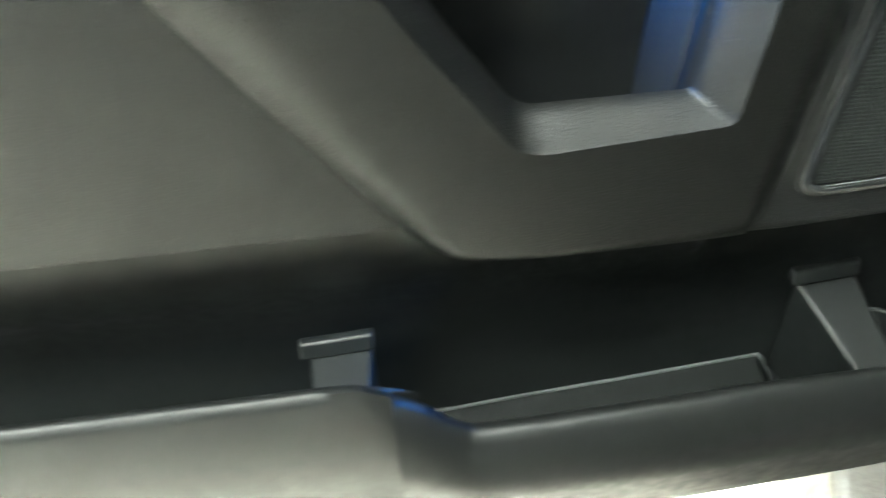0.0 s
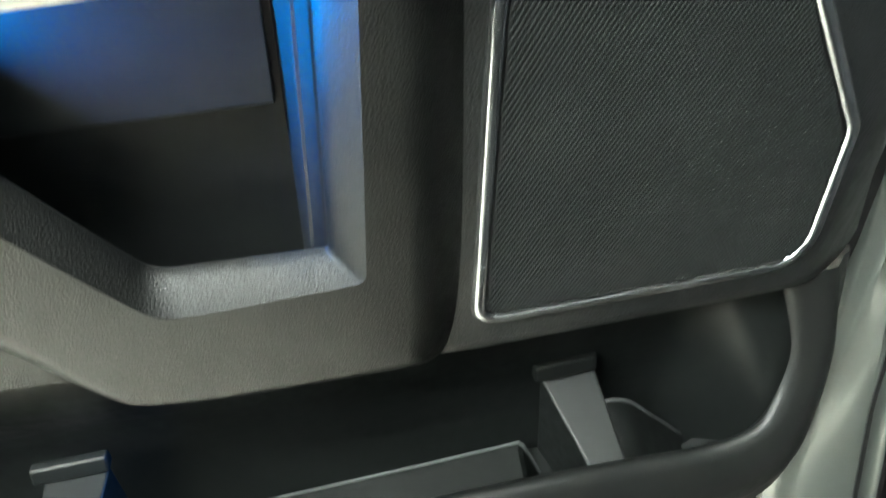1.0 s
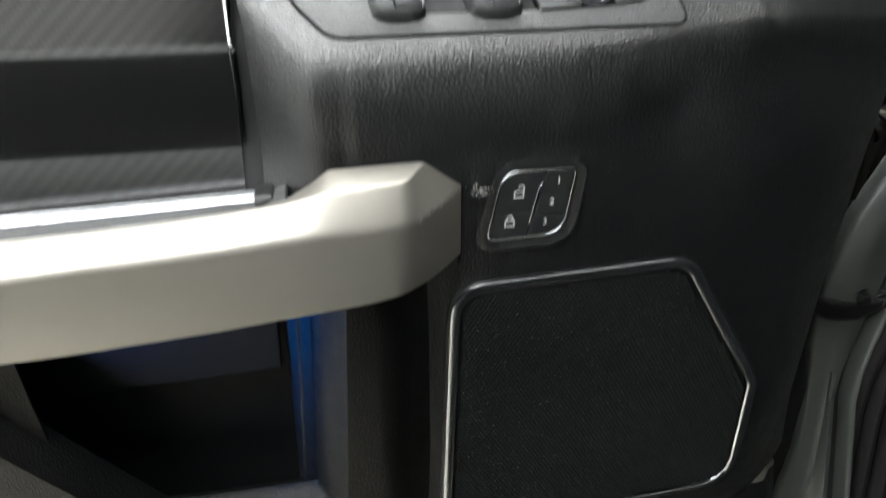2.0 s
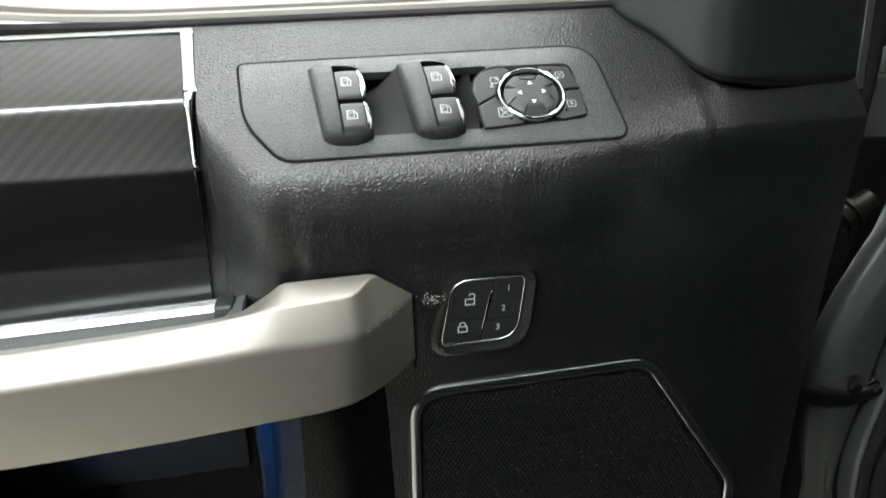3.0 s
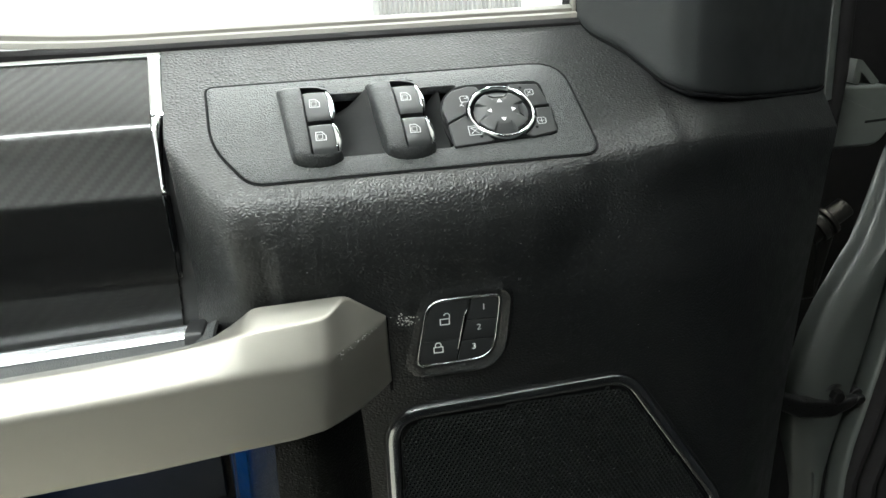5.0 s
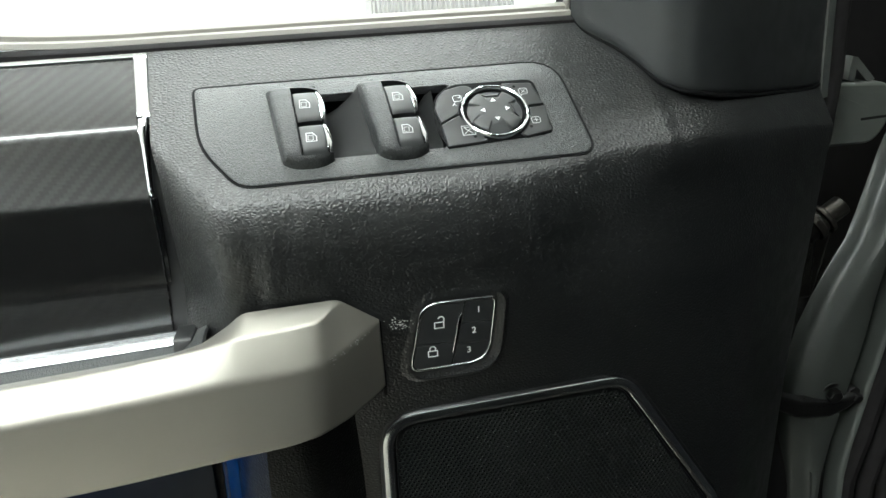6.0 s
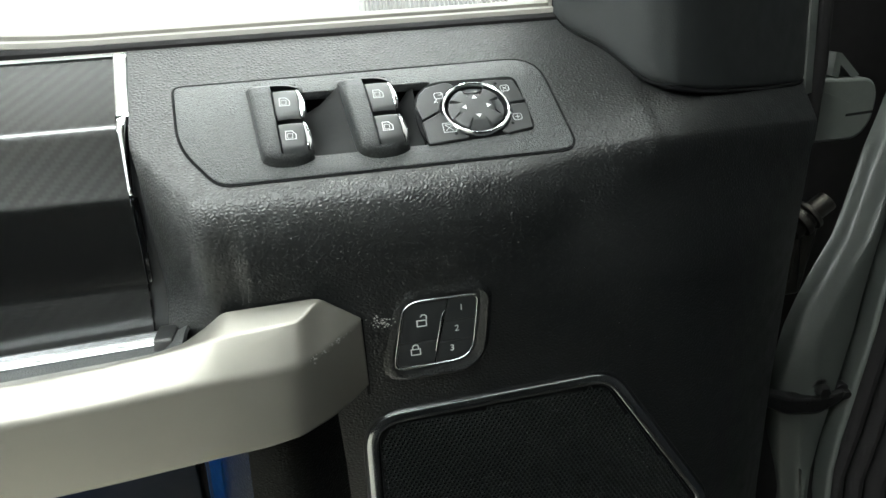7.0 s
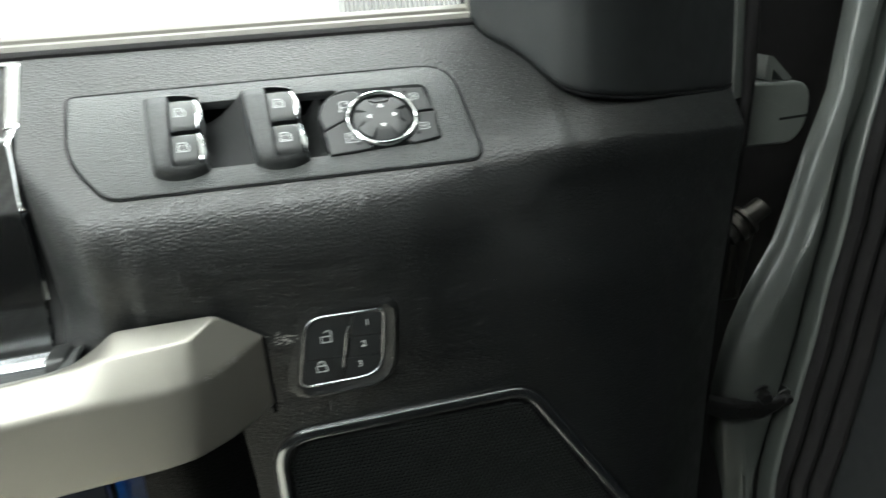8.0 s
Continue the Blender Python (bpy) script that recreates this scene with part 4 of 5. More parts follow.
for k in range(46):
    px, pz = rnd.uniform(0.03, 0.32), rnd.uniform(1.22, 1.35)
    if inside(offset(PAD, -0.012), px, pz):
        continue
    r = rnd.uniform(0.0001, 0.00028)
    c = Vector((px, wall_low(px, pz) - 0.0005, pz))
    bm.faces.new([bm.verts.new(c + Vector((r * math.cos(t), 0, r * math.sin(t)))) for t in (0, 1.3, 2.5, 3.8, 5.0)])
part("dust_specks", bm, SMUDGE, upper, "pale dust specks", kind="stuff")


# lower panel round the pull cup
CUP_RIM = [(-0.058, 1.257), (-0.0705, 1.072), (-0.184, 1.064), (-0.240, 1.137), (-0.325, 1.257)]
CUP_LIP = [(-0.076, 1.254), (-0.0885, 1.083), (-0.185, 1.0825), (-0.229, 1.142), (-0.303, 1.254)]
CUP_BACK = [(-0.098, 1.252), (-0.1065, 1.045), (-0.215, 1.045), (-0.262, 1.140), (-0.335, 1.252)]


def lower_panel():
    front = [(-0.045, 1.26), (-0.0475, 1.010), (-0.056, 1.002), (-0.208, 0.997), (-0.224, 1.012), (-0.302, 1.156), (-0.365, 1.26)]
    outer = [(-0.009, 0.001, 1.26), (-0.010, 0.001, 0.972), (-0.050, 0.003, 0.970), (-0.213, 0.004, 0.974), (-0.250, -0.009, 1.006), (-0.351, -0.012, 1.155), (-0.42, -0.012, 1.26)]
    a = [Vector((x, -0.026, z)) for x, z in front]
    b = [Vector(p) for p in outer]
    a, b = chaikin([a, b])
    rows = []
    for k in range(9):
        f = k / 8
        g = 1 - math.cos(f * math.pi / 2)
        rows.append([Vector((p.x + (q.x - p.x) * f, p.y + (q.y - p.y) * g, p.z + (q.z - p.z) * f)) for p, q in zip(a, b)])
    bm = bmesh.new()
    sheet(bm, rows)
    m = face_at(0.0)
    rim = rounded(CUP_RIM, [0.0, 0.007, 0.016, 0.02, 0.0], 6)
    lip = rounded(CUP_LIP, [0.0, 0.004, 0.012, 0.02, 0.0], 6)
    back = rounded(CUP_BACK, [0.0, 0.004, 0.012, 0.02, 0.0], 6)
    loop = [(p.x, p.z) for p in a]
    _, r0 = plate_with_hole(bm, loop, rim, m, 0.026)
    prev = r0
    for k in range(1, 6):
        f = k / 5
        h = 0.026 - 0.018 * (0.86 * f + 0.14 * f ** 4)
        cur = ring(bm, [m @ Vector((p[0] + (q[0] - p[0]) * f, p[1] + (q[1] - p[1]) * f, h)) for p, q in zip(rim, lip)])
        bridge(bm, prev, cur)
        prev = cur
    end = ring(bm, [m @ Vector((x, y, 0.004)) for x, y in offset(lip, 0.0012)])
    bridge(bm, prev, end)
    bmesh.ops.remove_doubles(bm, verts=bm.verts[:], dist=1e-5)
    p = part("lower_panel", bm, PANEL, door, "dark grey grained panel round the pull cup", smooth=30)
    # the cup behind the opening, in a darker copy of its plastic for shade
    bm = bmesh.new()
    c0 = ring(bm, [m @ Vector((x, y, 0.0065)) for x, y in offset(lip, 0.0002)])
    c1 = ring(bm, [m @ Vector((x, y, -0.034)) for x, y in back])
    bridge(bm, c0, c1)
    bm.faces.new(c1)
    cup = part("pull_cup", bm, CUP, door, "deep black pull cup lit blue from within", smooth=30)
    # upper plate in the brighter copy: the light on it is in the colour
    bm = bmesh.new()
    prism(bm, [(-0.1015, 1.252), (-0.1062, 1.158), (-0.252, 1.153), (-0.325, 1.252)], -0.035, -0.030, m, bevel=0.001)
    part("cup_plate", bm, CUP_PLATE, cup, "black upper plate in the pull cup")
    bm = bmesh.new()
    sheet(bm, [[(x0, y, z) for x0, y, z in ((-0.0845 - f * 0.0125, -0.0030, 1.252 - 0.168 * f), (-0.0862 - f * 0.0125, -0.0022, 1.252 - 0.168 * f), (-0.0872 - f * 0.0125, 0.0005, 1.252 - 0.168 * f))] for f in (0, 0.25, 0.5, 0.75, 1.0)])
    part("cup_ridge", bm, CUP, cup, "slim ridge along the cup's side")
    # plain panel behind the handle end of the surround, out towards the latch
    bm = bmesh.new()
    rows = []
    for k in range(16):
        x = -0.85 + 0.61 * k / 15
        rows.append([(x, 0.02, 1.0125), (x, -0.009, 1.0130), (x, -0.0108, 1.0136), (x, -0.0115, 1.0152)] + [(x, -0.0115, 1.0162 + 0.2438 * j / 8) for j in range(9)])
    sheet(bm, rows)
    solid(part("side_panel", bm, PANEL, door, "dark grey grained flat door panel", smooth=25), 0.002)


lower_panel()


# map pocket
LIP = [  # inner edge of the lip, and the foot of its outer face
    ((-0.85, -0.040, 0.914), (-0.85, -0.050, 0.745)), ((-0.40, -0.040, 0.914), (-0.40, -0.052, 0.745)),
    ((-0.31, -0.040, 0.9145), (-0.31, -0.054, 0.745)), ((-0.285, -0.040, 0.910), (-0.285, -0.055, 0.744)),
    ((-0.250, -0.040, 0.887), (-0.25, -0.055, 0.742)), ((-0.222, -0.041, 0.861), (-0.22, -0.055, 0.740)),
    ((-0.195, -0.041, 0.857), (-0.19, -0.055, 0.738)), ((-0.10, -0.040, 0.858), (-0.10, -0.054, 0.732)),
    ((0.03, -0.035, 0.856), (0.02, -0.050, 0.730)), ((0.13, -0.030, 0.848), (0.15, -0.045, 0.731)),
    ((0.195, -0.029, 0.8455), (0.24, -0.038, 0.736)), ((0.233, -0.025, 0.856), (0.287, -0.026, 0.772)),
    ((0.255, -0.012, 0.882), (0.300, -0.008, 0.835)), ((0.262, -0.001, 0.915), (0.304, 0.008, 0.895)),
    ((0.255, 0.011, 0.948), (0.304, 0.018, 0.950)), ((0.240, 0.022, 0.990), (0.301, 0.026, 0.996))]


def pocket():
    bm = bmesh.new()
    inner = spline([a for a, _ in LIP], 6)
    foot = spline([b for _, b in LIP], 6)
    rows = []
    for a, b in zip(inner, foot):
        f = max(0.0, min(1.0, (a.x - 0.19) / 0.07)) if a.z < 0.9 else 1.0
        n = Vector((0.55 * f, -1.0 + 0.45 * f, 0)).normalized()
        up = Vector((0, 0, 1)) * (1 - f) + Vector((-0.5, 0, 0.3)) * f
        w = 0.011 * (1 - 0.25 * f)
        d = b - a
        deep = a + Vector((0.004 * f, 0.004, -0.0)) - up * 0.10 * (1 - 0.6 * f)
        rows.append([deep, a - up * 0.004 + Vector((0, 0.0015, 0)), a, a + up * 0.0015 + n * 0.002,
                     a + up * 0.002 + n * w * 0.6, a + up * 0.0008 + n * w, a + d * 0.05 + n * (w + 0.004),
                     a + d * 0.15 + n * (w + 0.0095), a + d * 0.30 + n * (w + 0.013), a + d * 0.42 + n * (w + 0.0125), a + d * 0.52 + n * (w + 0.009),
                     a + d * 0.7 + n * (w + 0.002), a + d * 0.88 + n * 0.006, b, b + Vector((-0.01 * f, 0.03, 0.0)), b + Vector((-0.02 * f, 0.05, 0.006))])
    sheet(bm, rows)
    p = part("map_pocket", bm, POCKET, door, "dark plastic map pocket along the door's foot", smooth=60)

    # back and floor of the pocket, coloured darker than its lip for the shade
    bm = bmesh.new()
    rows = []
    for k in range(90):
        x = -0.85 + 1.12 * k / 89
        bend = max(0.0, (x - 0.180) / 0.075)
        line = []
        for z in (1.03, 1.015, 1.0, 0.985, 0.97, 0.955, 0.94, 0.92, 0.90, 0.88, 0.86, 0.83, 0.80, 0.775, 0.765, 0.76):
            y = table(z, [0.76, 0.80, 0.87, 0.90, 0.94, 0.97, 0.99, 1.03], [0.045, 0.056, 0.056, 0.050, 0.034, 0.014, 0.001, -0.004])
            flush = max(0.0, min(1.0, (-0.20 - x) / 0.05))
            y += (table(z, [0.76, 0.80, 0.87, 0.90, 0.94, 0.97, 0.99, 1.03], [0.045, 0.056, 0.056, 0.047, 0.028, 0.018, 0.0150, 0.014]) - y) * flush
            if x > -0.02:
                y = max(y, table(z, [0.90, 0.94, 1.0], [0.05, 0.046, 0.036]))
            y = max(y - 0.075 * min(1.4, bend) ** 1.5, min(y, table(z, [0.846, 0.882, 0.915, 0.948, 0.99], [-0.019, -0.006, 0.005, 0.017, 0.028])))
            line.append((x, y, z))
        up = max(0.0, x - 0.20) * 0.9
        line += [(x, 0.02, 0.757 + up), (x, -0.01, 0.756 + up), (x, -0.05 + min(0.04, up * 0.7), 0.757 + up)]
        rows.append(line)
    sheet(bm, rows)
    solid(part("pocket_back", bm, PIT, p, "inside of the pocket, its shade in the dark colour"), 0.002)

    def divider(name, tl, tr, fl, fr, label):
        """A wedge that falls from the pocket's back to its lip, with an upturned rear flange."""
        bm = bmesh.new()
        a, b, c, d = (Vector(q) for q in (tl, tr, fr, fl))
        top = ring(bm, [a, b, c, d])
        low = ring(bm, [Vector((q.x + (0.006 if q in (a, d) else -0.002), q.y, 0.757)) for q in (a, b, c, d)])
        bridge(bm, top, low)
        bm.faces.new(top)
        h = Vector((0, 0, 0.013))
        t = Vector((0, 0.006, 0))
        o = Vector((-0.006, 0, 0))
        f0 = ring(bm, [a + o - t * 1.2, b - o * 0.2 - t * 1.2, b - o * 0.2 + t, a + o + t])
        f1 = ring(bm, [a + o - t * 0.4 + h, b - o * 0.2 - t * 0.4 + h, b - o * 0.2 + t + h, a + o + t + h])
        bridge(bm, f0, f1)
        bm.faces.new(f1)
        bm.faces.new(f0[::-1])
        bevelled(part(name, bm, PIT, p, label, smooth=35), 0.0022, 3, 30)

    divider("pocket_divider", (0.070, 0.050, 0.868), (0.119, 0.050, 0.873), (0.094, -0.030, 0.832), (0.125, -0.030, 0.833), "wedge-shaped pocket divider")
    divider("pocket_divider", (-0.330, 0.028, 0.872), (-0.281, 0.028, 0.875), (-0.325, -0.036, 0.862), (-0.288, -0.036, 0.862), "small wedge-shaped pocket divider")

    # shallow tray with a raised rim; the rim's highlight is a paler grey strip
    bm = bmesh.new()
    rim = spline([(-0.26, 0.036, 0.764), (-0.163, 0.036, 0.7745), (-0.05, 0.036, 0.784), (0.040, 0.036, 0.7925), (0.053, 0.035, 0.7925), (0.060, 0.030, 0.782), (0.075, 0.020, 0.748)], 6)
    rows = []
    for q in rim:
        rows.append([(q.x, q.y + 0.004, q.z - 0.03), (q.x, q.y + 0.003, q.z - 0.0005), (q.x, q.y + 0.0012, q.z + 0.0006), (q.x - 0.0005, q.y - 0.001, q.z - 0.001), (q.x - 0.002, q.y - 0.006, q.z - 0.005), (q.x - 0.006, -0.036, q.z - 0.018)])
    sheet(bm, rows)
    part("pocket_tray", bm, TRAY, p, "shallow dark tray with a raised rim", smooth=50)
    bm = bmesh.new()
    sheet(bm, [[(q.x + 0.0012 * math.cos(t), q.y + 0.001 + 0.0016 * math.cos(t), q.z + 0.0014 * math.sin(t)) for t in [2 * math.pi * j / 8 for j in range(9)]] for q in rim])
    part("tray_rim", bm, RIM_GLINT, p, "rim of the tray, its highlight painted grey")

    # curved fin of the bottle holder
    bm = bmesh.new()
    crest = spline([(0.1225, 0.026, 0.846), (0.134, 0.026, 0.8465), (0.151, 0.026, 0.838), (0.172, 0.026, 0.8165), (0.192, 0.026, 0.796), (0.215, 0.026, 0.772), (0.235, 0.026, 0.757)], 5)
    rows = []
    for q in crest:
        rows.append([(q.x, 0.031, 0.755), (q.x, 0.0305, q.z - 0.0012), (q.x, 0.0285, q.z), (q.x, 0.0265, q.z - 0.001), (q.x - 0.001, 0.024, q.z - 0.006), (q.x - 0.006, -0.03, q.z - 0.02)])
    sheet(bm, rows)
    part("bottle_fin", bm, PIT, p, "curved fin of the bottle holder", smooth=50)
    # the fin's edge highlight, put into the colour of this strip
    bm = bmesh.new()
    sheet(bm, [[(q.x, q.y + 0.0025 + 0.0018 * math.cos(t), q.z + 0.0016 * math.sin(t)) for t in [2 * math.pi * j / 8 for j in range(9)]] for q in crest])
    part("fin_rim", bm, RIM_GLINT, p, "rim of the fin, its highlight painted grey")


pocket()


# mirror corner cover, window frame, seals and glass
def window_side():
    seam = [(0.156, 0.108, 1.439), (0.162, 0.096, 1.430), (0.179, 0.080, 1.419), (0.194, 0.059, 1.4035), (0.206, 0.051, 1.3975), (0.2185, 0.049, 1.395), (0.245, 0.056, 1.390), (0.30, 0.083, 1.3835), (0.335, 0.100, 1.381), (0.345, 0.106, 1.382)]
    line = spline(seam, 6)
    bm = bmesh.new()
    rows = []
    for i, q in enumerate(line):
        col = [(q.x, q.y + 0.006, q.z - 0.004), (q.x, q.y + 0.0022, q.z + 0.0002), (q.x, q.y + 0.0006, q.z + 0.0022), (q.x, q.y, q.z + 0.005)]
        for h in (0.01, 0.02, 0.035, 0.06, 0.09, 0.13, 0.2, 0.3):
            col.append((q.x, q.y + 0.12 * h, q.z + h))
        rows.append(col)
    sheet(bm, rows)
    solid(part("mirror_cover", bm, material("black_cover_plastic", (0.016, 0.0175, 0.018), 0.46, spec=0.36, grain=0.35, grain_scale=1100, relief=0.0003), door, "black satin mirror corner cover", smooth=60), 0.002)
    bm = bmesh.new()
    rows = [[(q.x, q.y + 0.001 + 0.0016 * math.cos(a), q.z + 0.0004 + 0.0016 * math.sin(a)) for a in [2 * math.pi * j / 8 for j in range(9)]] for q in line]
    sheet(bm, rows)
    part("cover_joint", bm, BLACK_DEEP, door, "dark joint under the mirror cover")
    # belt seal below the glass: three lips, rising round the rear corner
    def rise(x):
        return 0.020 * max(0.0, (-0.12 - x) / 0.20) ** 2

    for k, (mat, prof, label) in enumerate(((RUBBER, [(0.104, 1.434), (0.105, 1.4385), (0.108, 1.4405), (0.114, 1.441), (0.117, 1.439)], "dark lower window seal lip"),
                                            (SEAL, [(0.112, 1.4405), (0.1135, 1.4435), (0.117, 1.4445), (0.121, 1.4425)], "grey window seal bead"),
                                            (SEAL, [(0.119, 1.4425), (0.120, 1.4465), (0.124, 1.4485), (0.130, 1.4485), (0.134, 1.4455)], "pale grey window channel lip"))):
        bm = bmesh.new()
        rows = []
        for i in range(60):
            x = -0.85 + 1.015 * i / 59
            rows.append([(x, y, z + rise(x) * (0.35 if k == 0 else 1.0) * (1 if k < 2 else 1.25)) for y, z in prof])
        sheet(bm, rows)
        ob = part("window_seal", bm, mat, door, label)
        solid(ob, 0.0012)
    bm = bmesh.new()
    box(bm, (-0.85, 0.1275, 1.40), (0.170, 0.1315, 2.0))
    g = part("window_glass", bm, GLASS, door, "clear side window glass", smooth=0)
    g.visible_shadow = False
    bm = bmesh.new()
    prism(bm, rounded([(0.158, 0.104), (0.176, 0.092), (0.20, 0.10), (0.20, 0.15), (0.1585, 0.15)], [0.004, 0.008, 0.004, 0.004, 0.004], 4), 1.434, 2.0, Matrix())
    part("window_post", bm, RUBBER, door, "black post at the window's front edge")
    bm = bmesh.new()
    prism(bm, rounded([(0.1615, 0.117), (0.1665, 0.117), (0.1665, 0.126), (0.1615, 0.126)], 0.002, 3), 1.436, 2.0, pose(-0.005, 0, 0))
    part("window_run", bm, SEAL, door, "grey glass run in the window post")


window_side()


# painted shell of the door, its edge and seal
def shell():
    bm = bmesh.new()
    box(bm, (-0.86, 0.15, 0.79), (0.345, 0.19, 1.436))
    bevelled(part("door_skin", bm, PAINT, door, "grey metallic outer door skin"), 0.006)
    bm = bmesh.new()
    rows = []
    for k in range(24):
        z = 1.372 + k * (0.63 / 23)
        y = table(z, [0.7, 0.94, 1.29, 1.36, 1.45, 2.0], [0.06, 0.07, 0.10, 0.105, 0.116, 0.18])
        rows.append([(0.338, y + 0.02, z), (0.3445, y, z), (0.3475, y - 0.001, z), (0.357, y + 0.004, z), (0.3595, y + 0.010, z), (0.3595, y + 0.05, z)])
    sheet(bm, rows)
    # same car paint as the pillar, paler to hold the light on this edge
    part("door_edge", bm, HINGE, door, "grey painted front edge of the door", smooth=30)
    # black sheet added to fill the shaded gap between trim edge and pillar
    bm = bmesh.new()
    rows = []
    for k in range(24):
        z = 0.83 + k * (0.545 / 23)
        y = table(z, [0.7, 0.94, 1.29, 1.36], [0.052, 0.055, 0.092, 0.10]) + 0.012
        e = trim_end_x(z) - 0.345
        out = table(z, [0.83, 0.92, 1.0, 1.03, 1.06, 1.10, 1.15, 1.375], [0.388, 0.384, 0.370, 0.367, 0.358, 0.347, 0.340, 0.349])
        rows.append([(0.280, y + 0.034, z), (0.3375 + e, y + 0.03, z), (0.3425 + e, y, z), (out, y + 0.010, z), (out + 0.001, y + 0.05, z)])
    sheet(bm, rows)
    part("trim_gap_sheet", bm, RUBBER, door, "black sheet added for the dark gap behind the trim edge", smooth=30)
    bm = bmesh.new()
    rows = []
    for k in range(24):
        z = 0.83 + k * (1.17 / 23)
        y = table(z, [0.7, 0.94, 1.29, 1.36, 1.45, 2.0], [0.06, 0.07, 0.10, 0.105, 0.116, 0.18]) + 0.004
        rows.append([(0.3585 + trim_end_x(z) - 0.345 + 0.007 * (1 - math.cos(a)), y + 0.008 - 0.009 * math.sin(a), z) for a in [math.pi * j / 8 for j in range(9)]])
    sheet(bm, rows)
    part("door_weatherstrip", bm, RUBBER, door, "black rubber strip along the door edge")


shell()

# ---- the car body at the hinge ----
car = truck


def pillar_y(z):
    return 0.10 + (z - 1.10) * 0.22


def flange_x(z):
    """The outer line of the pillar's flange."""
    return table(z, [0.4, 0.67, 0.80, 0.915, 1.024, 1.07, 1.113, 1.157, 1.2, 1.25, 1.292, 1.334, 1.368, 1.85],
                 [0.44, 0.42, 0.405, 0.404, 0.406, 0.424, 0.438, 0.453, 0.464, 0.481, 0.491, 0.503, 0.514, 0.66])


def hinge_pillar():
    bm = bmesh.new()
    rows, lip, groove = [], [], []
    for k in range(60):
        z = 0.40 + k * (1.45 / 59)
        y = pillar_y(z)
        xl = table(z, [0.4, 0.69, 0.77, 0.865, 0.92, 1.0, 1.08, 1.117, 1.16, 1.19, 1.24, 1.306, 1.354, 1.43, 1.85], [0.33, 0.335, 0.345, 0.355, 0.362, 0.366, 0.364, 0.368, 0.382, 0.398, 0.432, 0.457, 0.480, 0.497, 0.60])
        xr = flange_x(z)
        w = xr - xl
        g = max(0.0, min(1.0, (1.06 - z) / 0.2)) * 0.03
        rows.append([(xl + 0.06, y + 0.06, z), (xl + 0.001, y + 0.016, z), (xl + 0.002, y + 0.006, z), (xl + 0.006, y, z), (xl + 0.014, y - 0.003, z), (xl + 0.018, y - 0.0065 - g * 0.1, z),
                     (xl + w * 0.40, y - 0.008 - g * 0.5, z), (xr - 0.024, y - 0.009 - g * 0.8, z), (xr - 0.0205, y - 0.0085 - g * 0.85, z), (xr - 0.0185, y - 0.006 - g * 0.9, z), (xr - 0.017, y + 0.008 - g, z)])
        lip.append([(xr - 0.0065, y + 0.008 - g, z), (xr - 0.006, y - 0.010 - g, z), (xr - 0.0048, y - 0.0135 - g, z), (xr - 0.0026, y - 0.0145 - g, z), (xr - 0.0008, y - 0.012 - g, z), (xr, y + 0.01, z)])
        groove.append([(xr - 0.0175, y + 0.004 - g, z), (xr - 0.006, y + 0.004 - g, z)])
    sheet(bm, rows)
    p = part("hinge_pillar", bm, PAINT, car, "grey metallic painted hinge pillar", smooth=40)
    bm = bmesh.new()
    sheet(bm, lip)
    part("pillar_lip", bm, PAINT, p, "grey painted flange lip", smooth=50)
    bm = bmesh.new()
    sheet(bm, groove)
    part("pillar_groove", bm, RUBBER, p, "dark groove beside the flange")
    bm = bmesh.new()
    rows = []
    for k in range(40):
        z = 0.40 + k * (1.45 / 39)
        x = flange_x(z)
        rows.append([(x - 0.012, pillar_y(z) + 0.012, z), (x + 0.02, pillar_y(z) + 0.004, z), (x + 0.06, pillar_y(z) - 0.01, z)])
    sheet(bm, rows)
    part("seal_channel", bm, RUBBER, p, "black channel behind the door seals")
    for dx, dy, r in ((0.006, -0.012, 0.007), (0.020, -0.020, 0.006), (0.034, -0.028, 0.007)):
        bm = bmesh.new()
        rows = []
        for k in range(40):
            z = 0.40 + k * (1.45 / 39)
            x = flange_x(z) + dx
            y = pillar_y(z) + dy
            rows.append([(x + r * math.cos(a), y + r * 1.3 * math.sin(a), z) for a in [2 * math.pi * j / 10 for j in range(11)]])
        sheet(bm, rows)
        part("body_seal", bm, RUBBER, p, "black rubber door seal")
    bm = bmesh.new()
    rows = []
    for k in range(20):
        z = 0.40 + k * (1.45 / 19)
        x = flange_x(z) + 0.04
        rows.append([(x, pillar_y(z) - 0.02, z), (x + 0.01, -0.1, z), (x + 0.03, -0.35, z), (x + 0.05, -0.8, z)])
    sheet(bm, rows)
    solid(part("kick_panel", bm, CABIN, car, "dark cabin side trim"), 0.02)
    # dark sheet in place of the shade between door and body; leg added below
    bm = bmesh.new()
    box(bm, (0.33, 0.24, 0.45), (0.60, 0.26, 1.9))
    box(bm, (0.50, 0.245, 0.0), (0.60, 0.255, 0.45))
    part("hinge_gap_sheet", bm, RUBBER, car, "dark sheet added for the shade behind the hinges", smooth=0)


hinge_pillar()


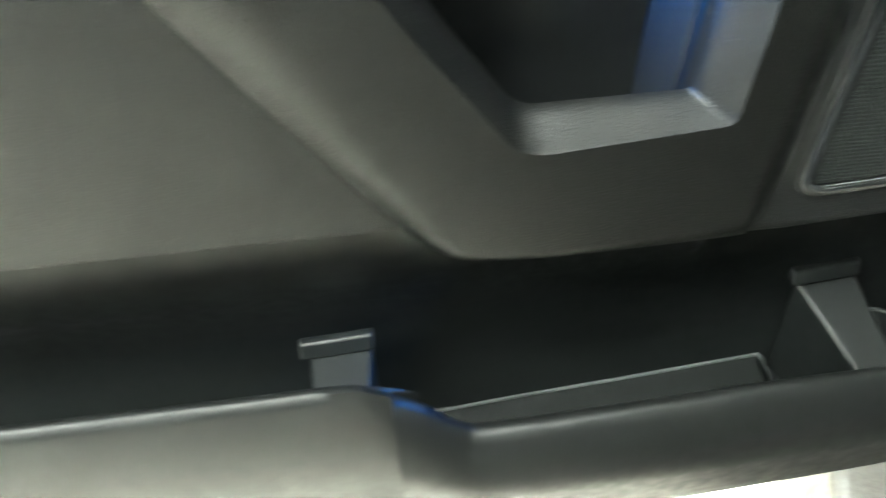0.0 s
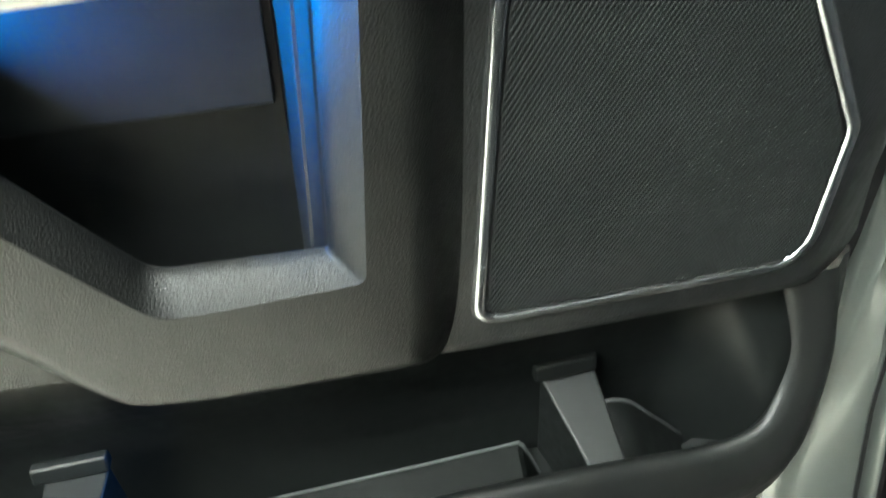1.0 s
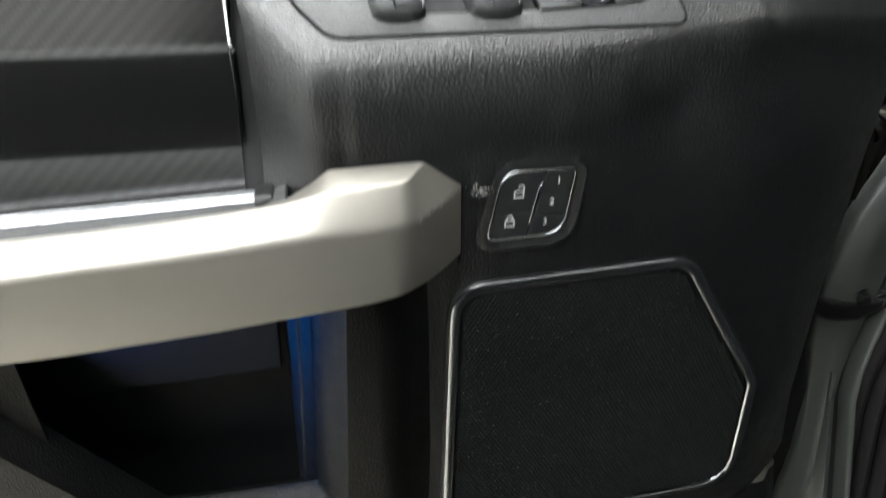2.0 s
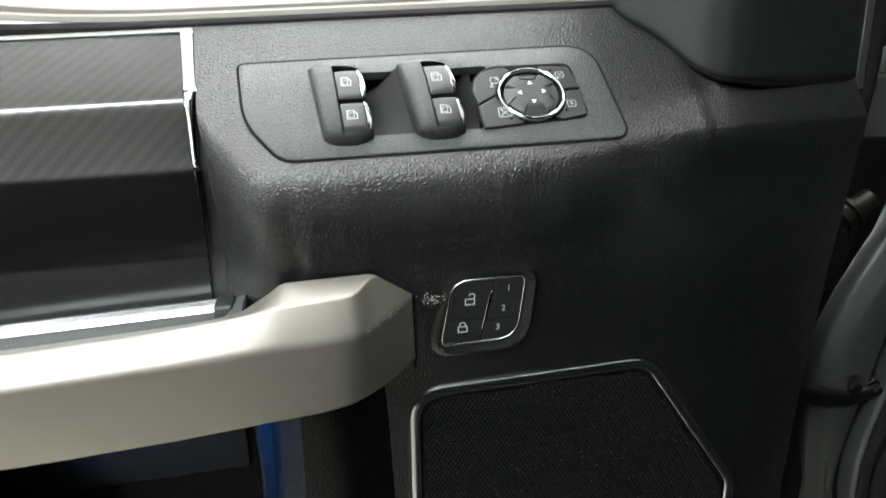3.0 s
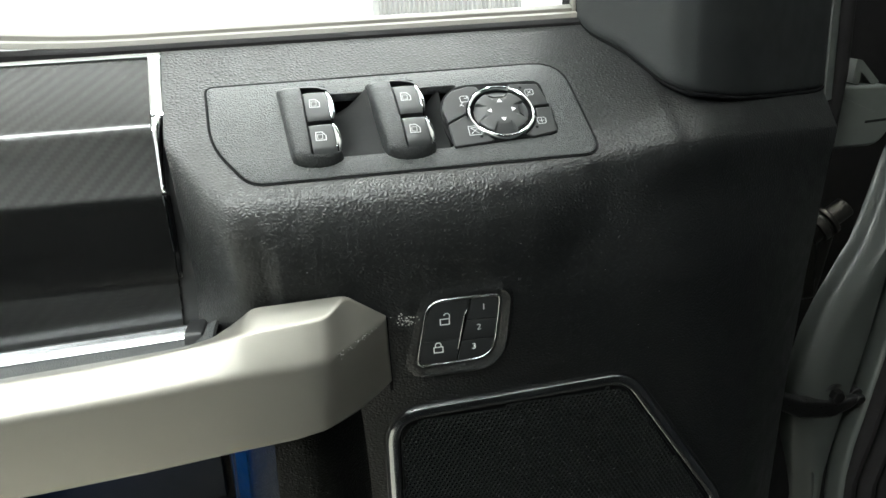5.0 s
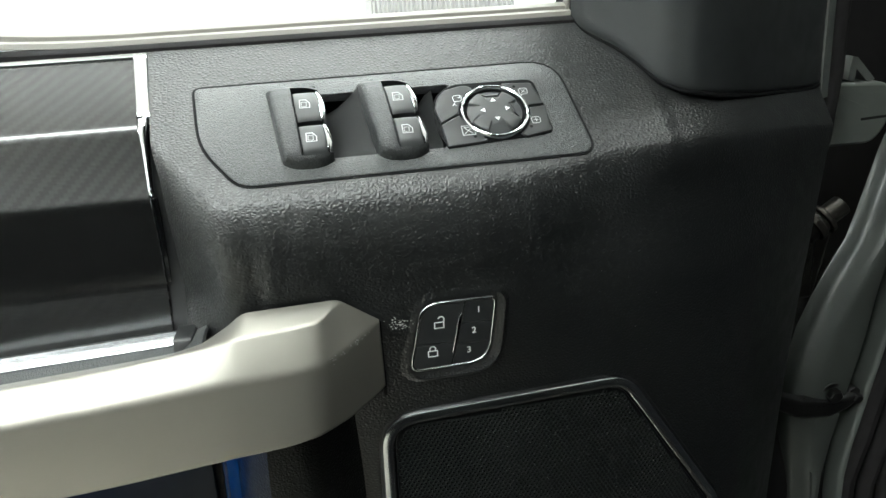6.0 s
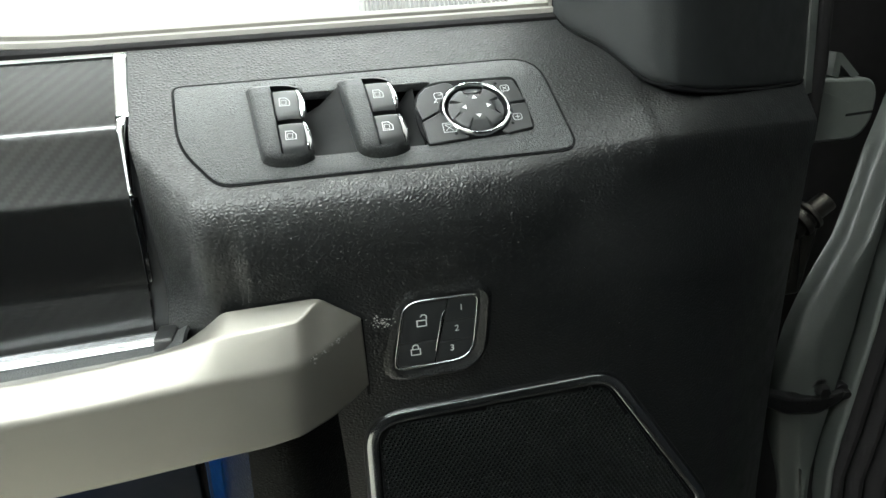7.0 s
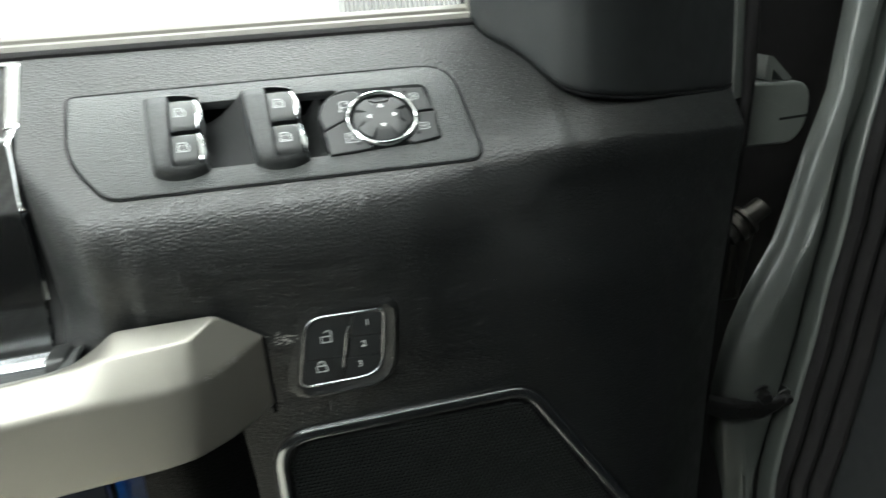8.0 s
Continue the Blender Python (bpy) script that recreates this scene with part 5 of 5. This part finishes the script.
def hinges():
    h = new("door_hinge")
    h.parent = car
    bm = bmesh.new()
    prism(bm, rounded([(0.362, 1.327), (0.420, 1.327), (0.430, 1.340), (0.431, 1.362), (0.424, 1.375), (0.362, 1.378)], [0.004, 0.012, 0.012, 0.008, 0.008, 0.003], 5), -0.17, -0.128, face_at(0.0), bevel=0.0025, steps=3)
    part("hinge_leaf", bm, HINGE, h, "grey painted hinge block")
    bm = bmesh.new()
    prism(bm, rounded([(0.405, 1.3465), (0.4315, 1.3475), (0.4315, 1.3495), (0.405, 1.3485)], 0.0006, 2), -0.14, -0.1276, face_at(0.0))
    part("hinge_groove", bm, RUBBER, h, "dark groove across the hinge block")
    bm = bmesh.new()
    prism(bm, rounded([(0.392, 1.378), (0.3925, 1.396), (0.397, 1.395), (0.416, 1.377), (0.410, 1.375), (0.398, 1.386), (0.398, 1.376)], 0.0008, 2), -0.15, -0.134, face_at(0.0))
    part("hinge_tab", bm, HINGE, h)
    pin = new("hinge_pin")
    pin.parent = car
    lean = pose(0.370, 0.114, 1.268, 0, 55, 0)
    for z0, z1, r in ((-0.012, -0.004, 0.0105), (-0.004, 0.002, 0.0130), (0.002, 0.006, 0.0105), (0.006, 0.010, 0.0130), (0.010, 0.026, 0.0085)):
        bm = bmesh.new()
        prism(bm, [(r * math.cos(2 * math.pi * k / 28), r * math.sin(2 * math.pi * k / 28)) for k in range(28)], z0, z1, lean, bevel=0.0016)
        part("pin_collar", bm, STEEL, pin, "dull worn steel collar")
    bm = bmesh.new()
    prism(bm, rounded([(0.362, 1.20), (0.380, 1.20), (0.387, 1.262), (0.366, 1.270)], 0.004, 3), -0.128, -0.112, face_at(0.0), bevel=0.004)
    part("pin_bracket", bm, STEEL, pin, "dull steel bracket below the pin")
    st = new("check_strap")
    st.parent = car
    bm = bmesh.new()
    prism(bm, rounded([(0.340, 1.110), (0.367, 1.094), (0.400, 1.089), (0.418, 1.096), (0.426, 1.104), (0.424, 1.109), (0.398, 1.106), (0.372, 1.110), (0.346, 1.121), (0.340, 1.118)], 0.003, 3), -0.100, -0.088, face_at(0.0), bevel=0.003)
    part("strap_arm", bm, GREASE, st, "dark greasy check strap arm")
    for x, z, r in ((0.403, 1.110, 0.0105), (0.425, 1.105, 0.0075)):
        bm = bmesh.new()
        m = face_at(pillar_y(z) - 0.004)
        prism(bm, [(x + r * math.cos(2 * math.pi * k / 24), z + r * math.sin(2 * math.pi * k / 24)) for k in range(24)], -0.004, 0.003, m, bevel=0.001)
        prism(bm, [(x + r * 0.62 * math.cos(math.pi * k / 3), z + r * 0.62 * math.sin(math.pi * k / 3)) for k in range(6)], 0.003, 0.010, m, bevel=0.0012)
        part("strap_bolt", bm, GREASE, st, "dark hexagonal flange bolt")


hinges()


# sill below the door opening, and unseen dark slabs behind that block light
def cabin():
    # the body side runs off at sixty degrees from the open door
    along = Matrix(((-0.5, 0, 0.866, 0.25), (-0.866, 0, -0.5, 0.065), (0, 1, 0, 0), (0, 0, 0, 1)))
    run = along @ Matrix(((0, 0, 1, 0), (0, 1, 0, 0), (1, 0, 0, 0), (0, 0, 0, 1)))
    bm = bmesh.new()
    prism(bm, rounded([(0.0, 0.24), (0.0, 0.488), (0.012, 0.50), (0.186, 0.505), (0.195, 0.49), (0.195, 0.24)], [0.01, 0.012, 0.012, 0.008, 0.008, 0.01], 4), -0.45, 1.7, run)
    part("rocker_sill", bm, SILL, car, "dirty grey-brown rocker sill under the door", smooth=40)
    bm = bmesh.new()
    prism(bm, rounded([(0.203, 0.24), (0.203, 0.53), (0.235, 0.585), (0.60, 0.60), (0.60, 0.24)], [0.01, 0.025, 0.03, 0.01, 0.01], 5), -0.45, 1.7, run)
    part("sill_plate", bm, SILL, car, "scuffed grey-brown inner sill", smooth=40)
    # unseen walls, floor and roof, added to block light and darken reflections
    bm = bmesh.new()
    box(bm, (-0.55, -1.25, 0.62), (2.2, -1.20, 1.50))
    box(bm, (-0.42, -1.25, 1.80), (2.2, -1.20, 1.93))
    # added off the body line, only to darken the weave trim's reflection
    box(bm, (-1.90, -1.25, 0.70), (-0.55, -1.20, 1.50))
    box(bm, (2.2, -1.25, 0.62), (2.25, 0.0, 1.95))
    prism(bm, [(0.20, -0.12), (-0.45, -1.24), (2.24, -1.24), (2.24, -0.60), (1.20, -0.50)], 1.93, 1.99, Matrix())
    box(bm, (-0.15, -1.25, 0.55), (2.25, -0.48, 0.62))
    part("cabin_blocker_slabs", bm, CABIN, car, "unseen dark slabs that block light behind the door", smooth=0)


cabin()
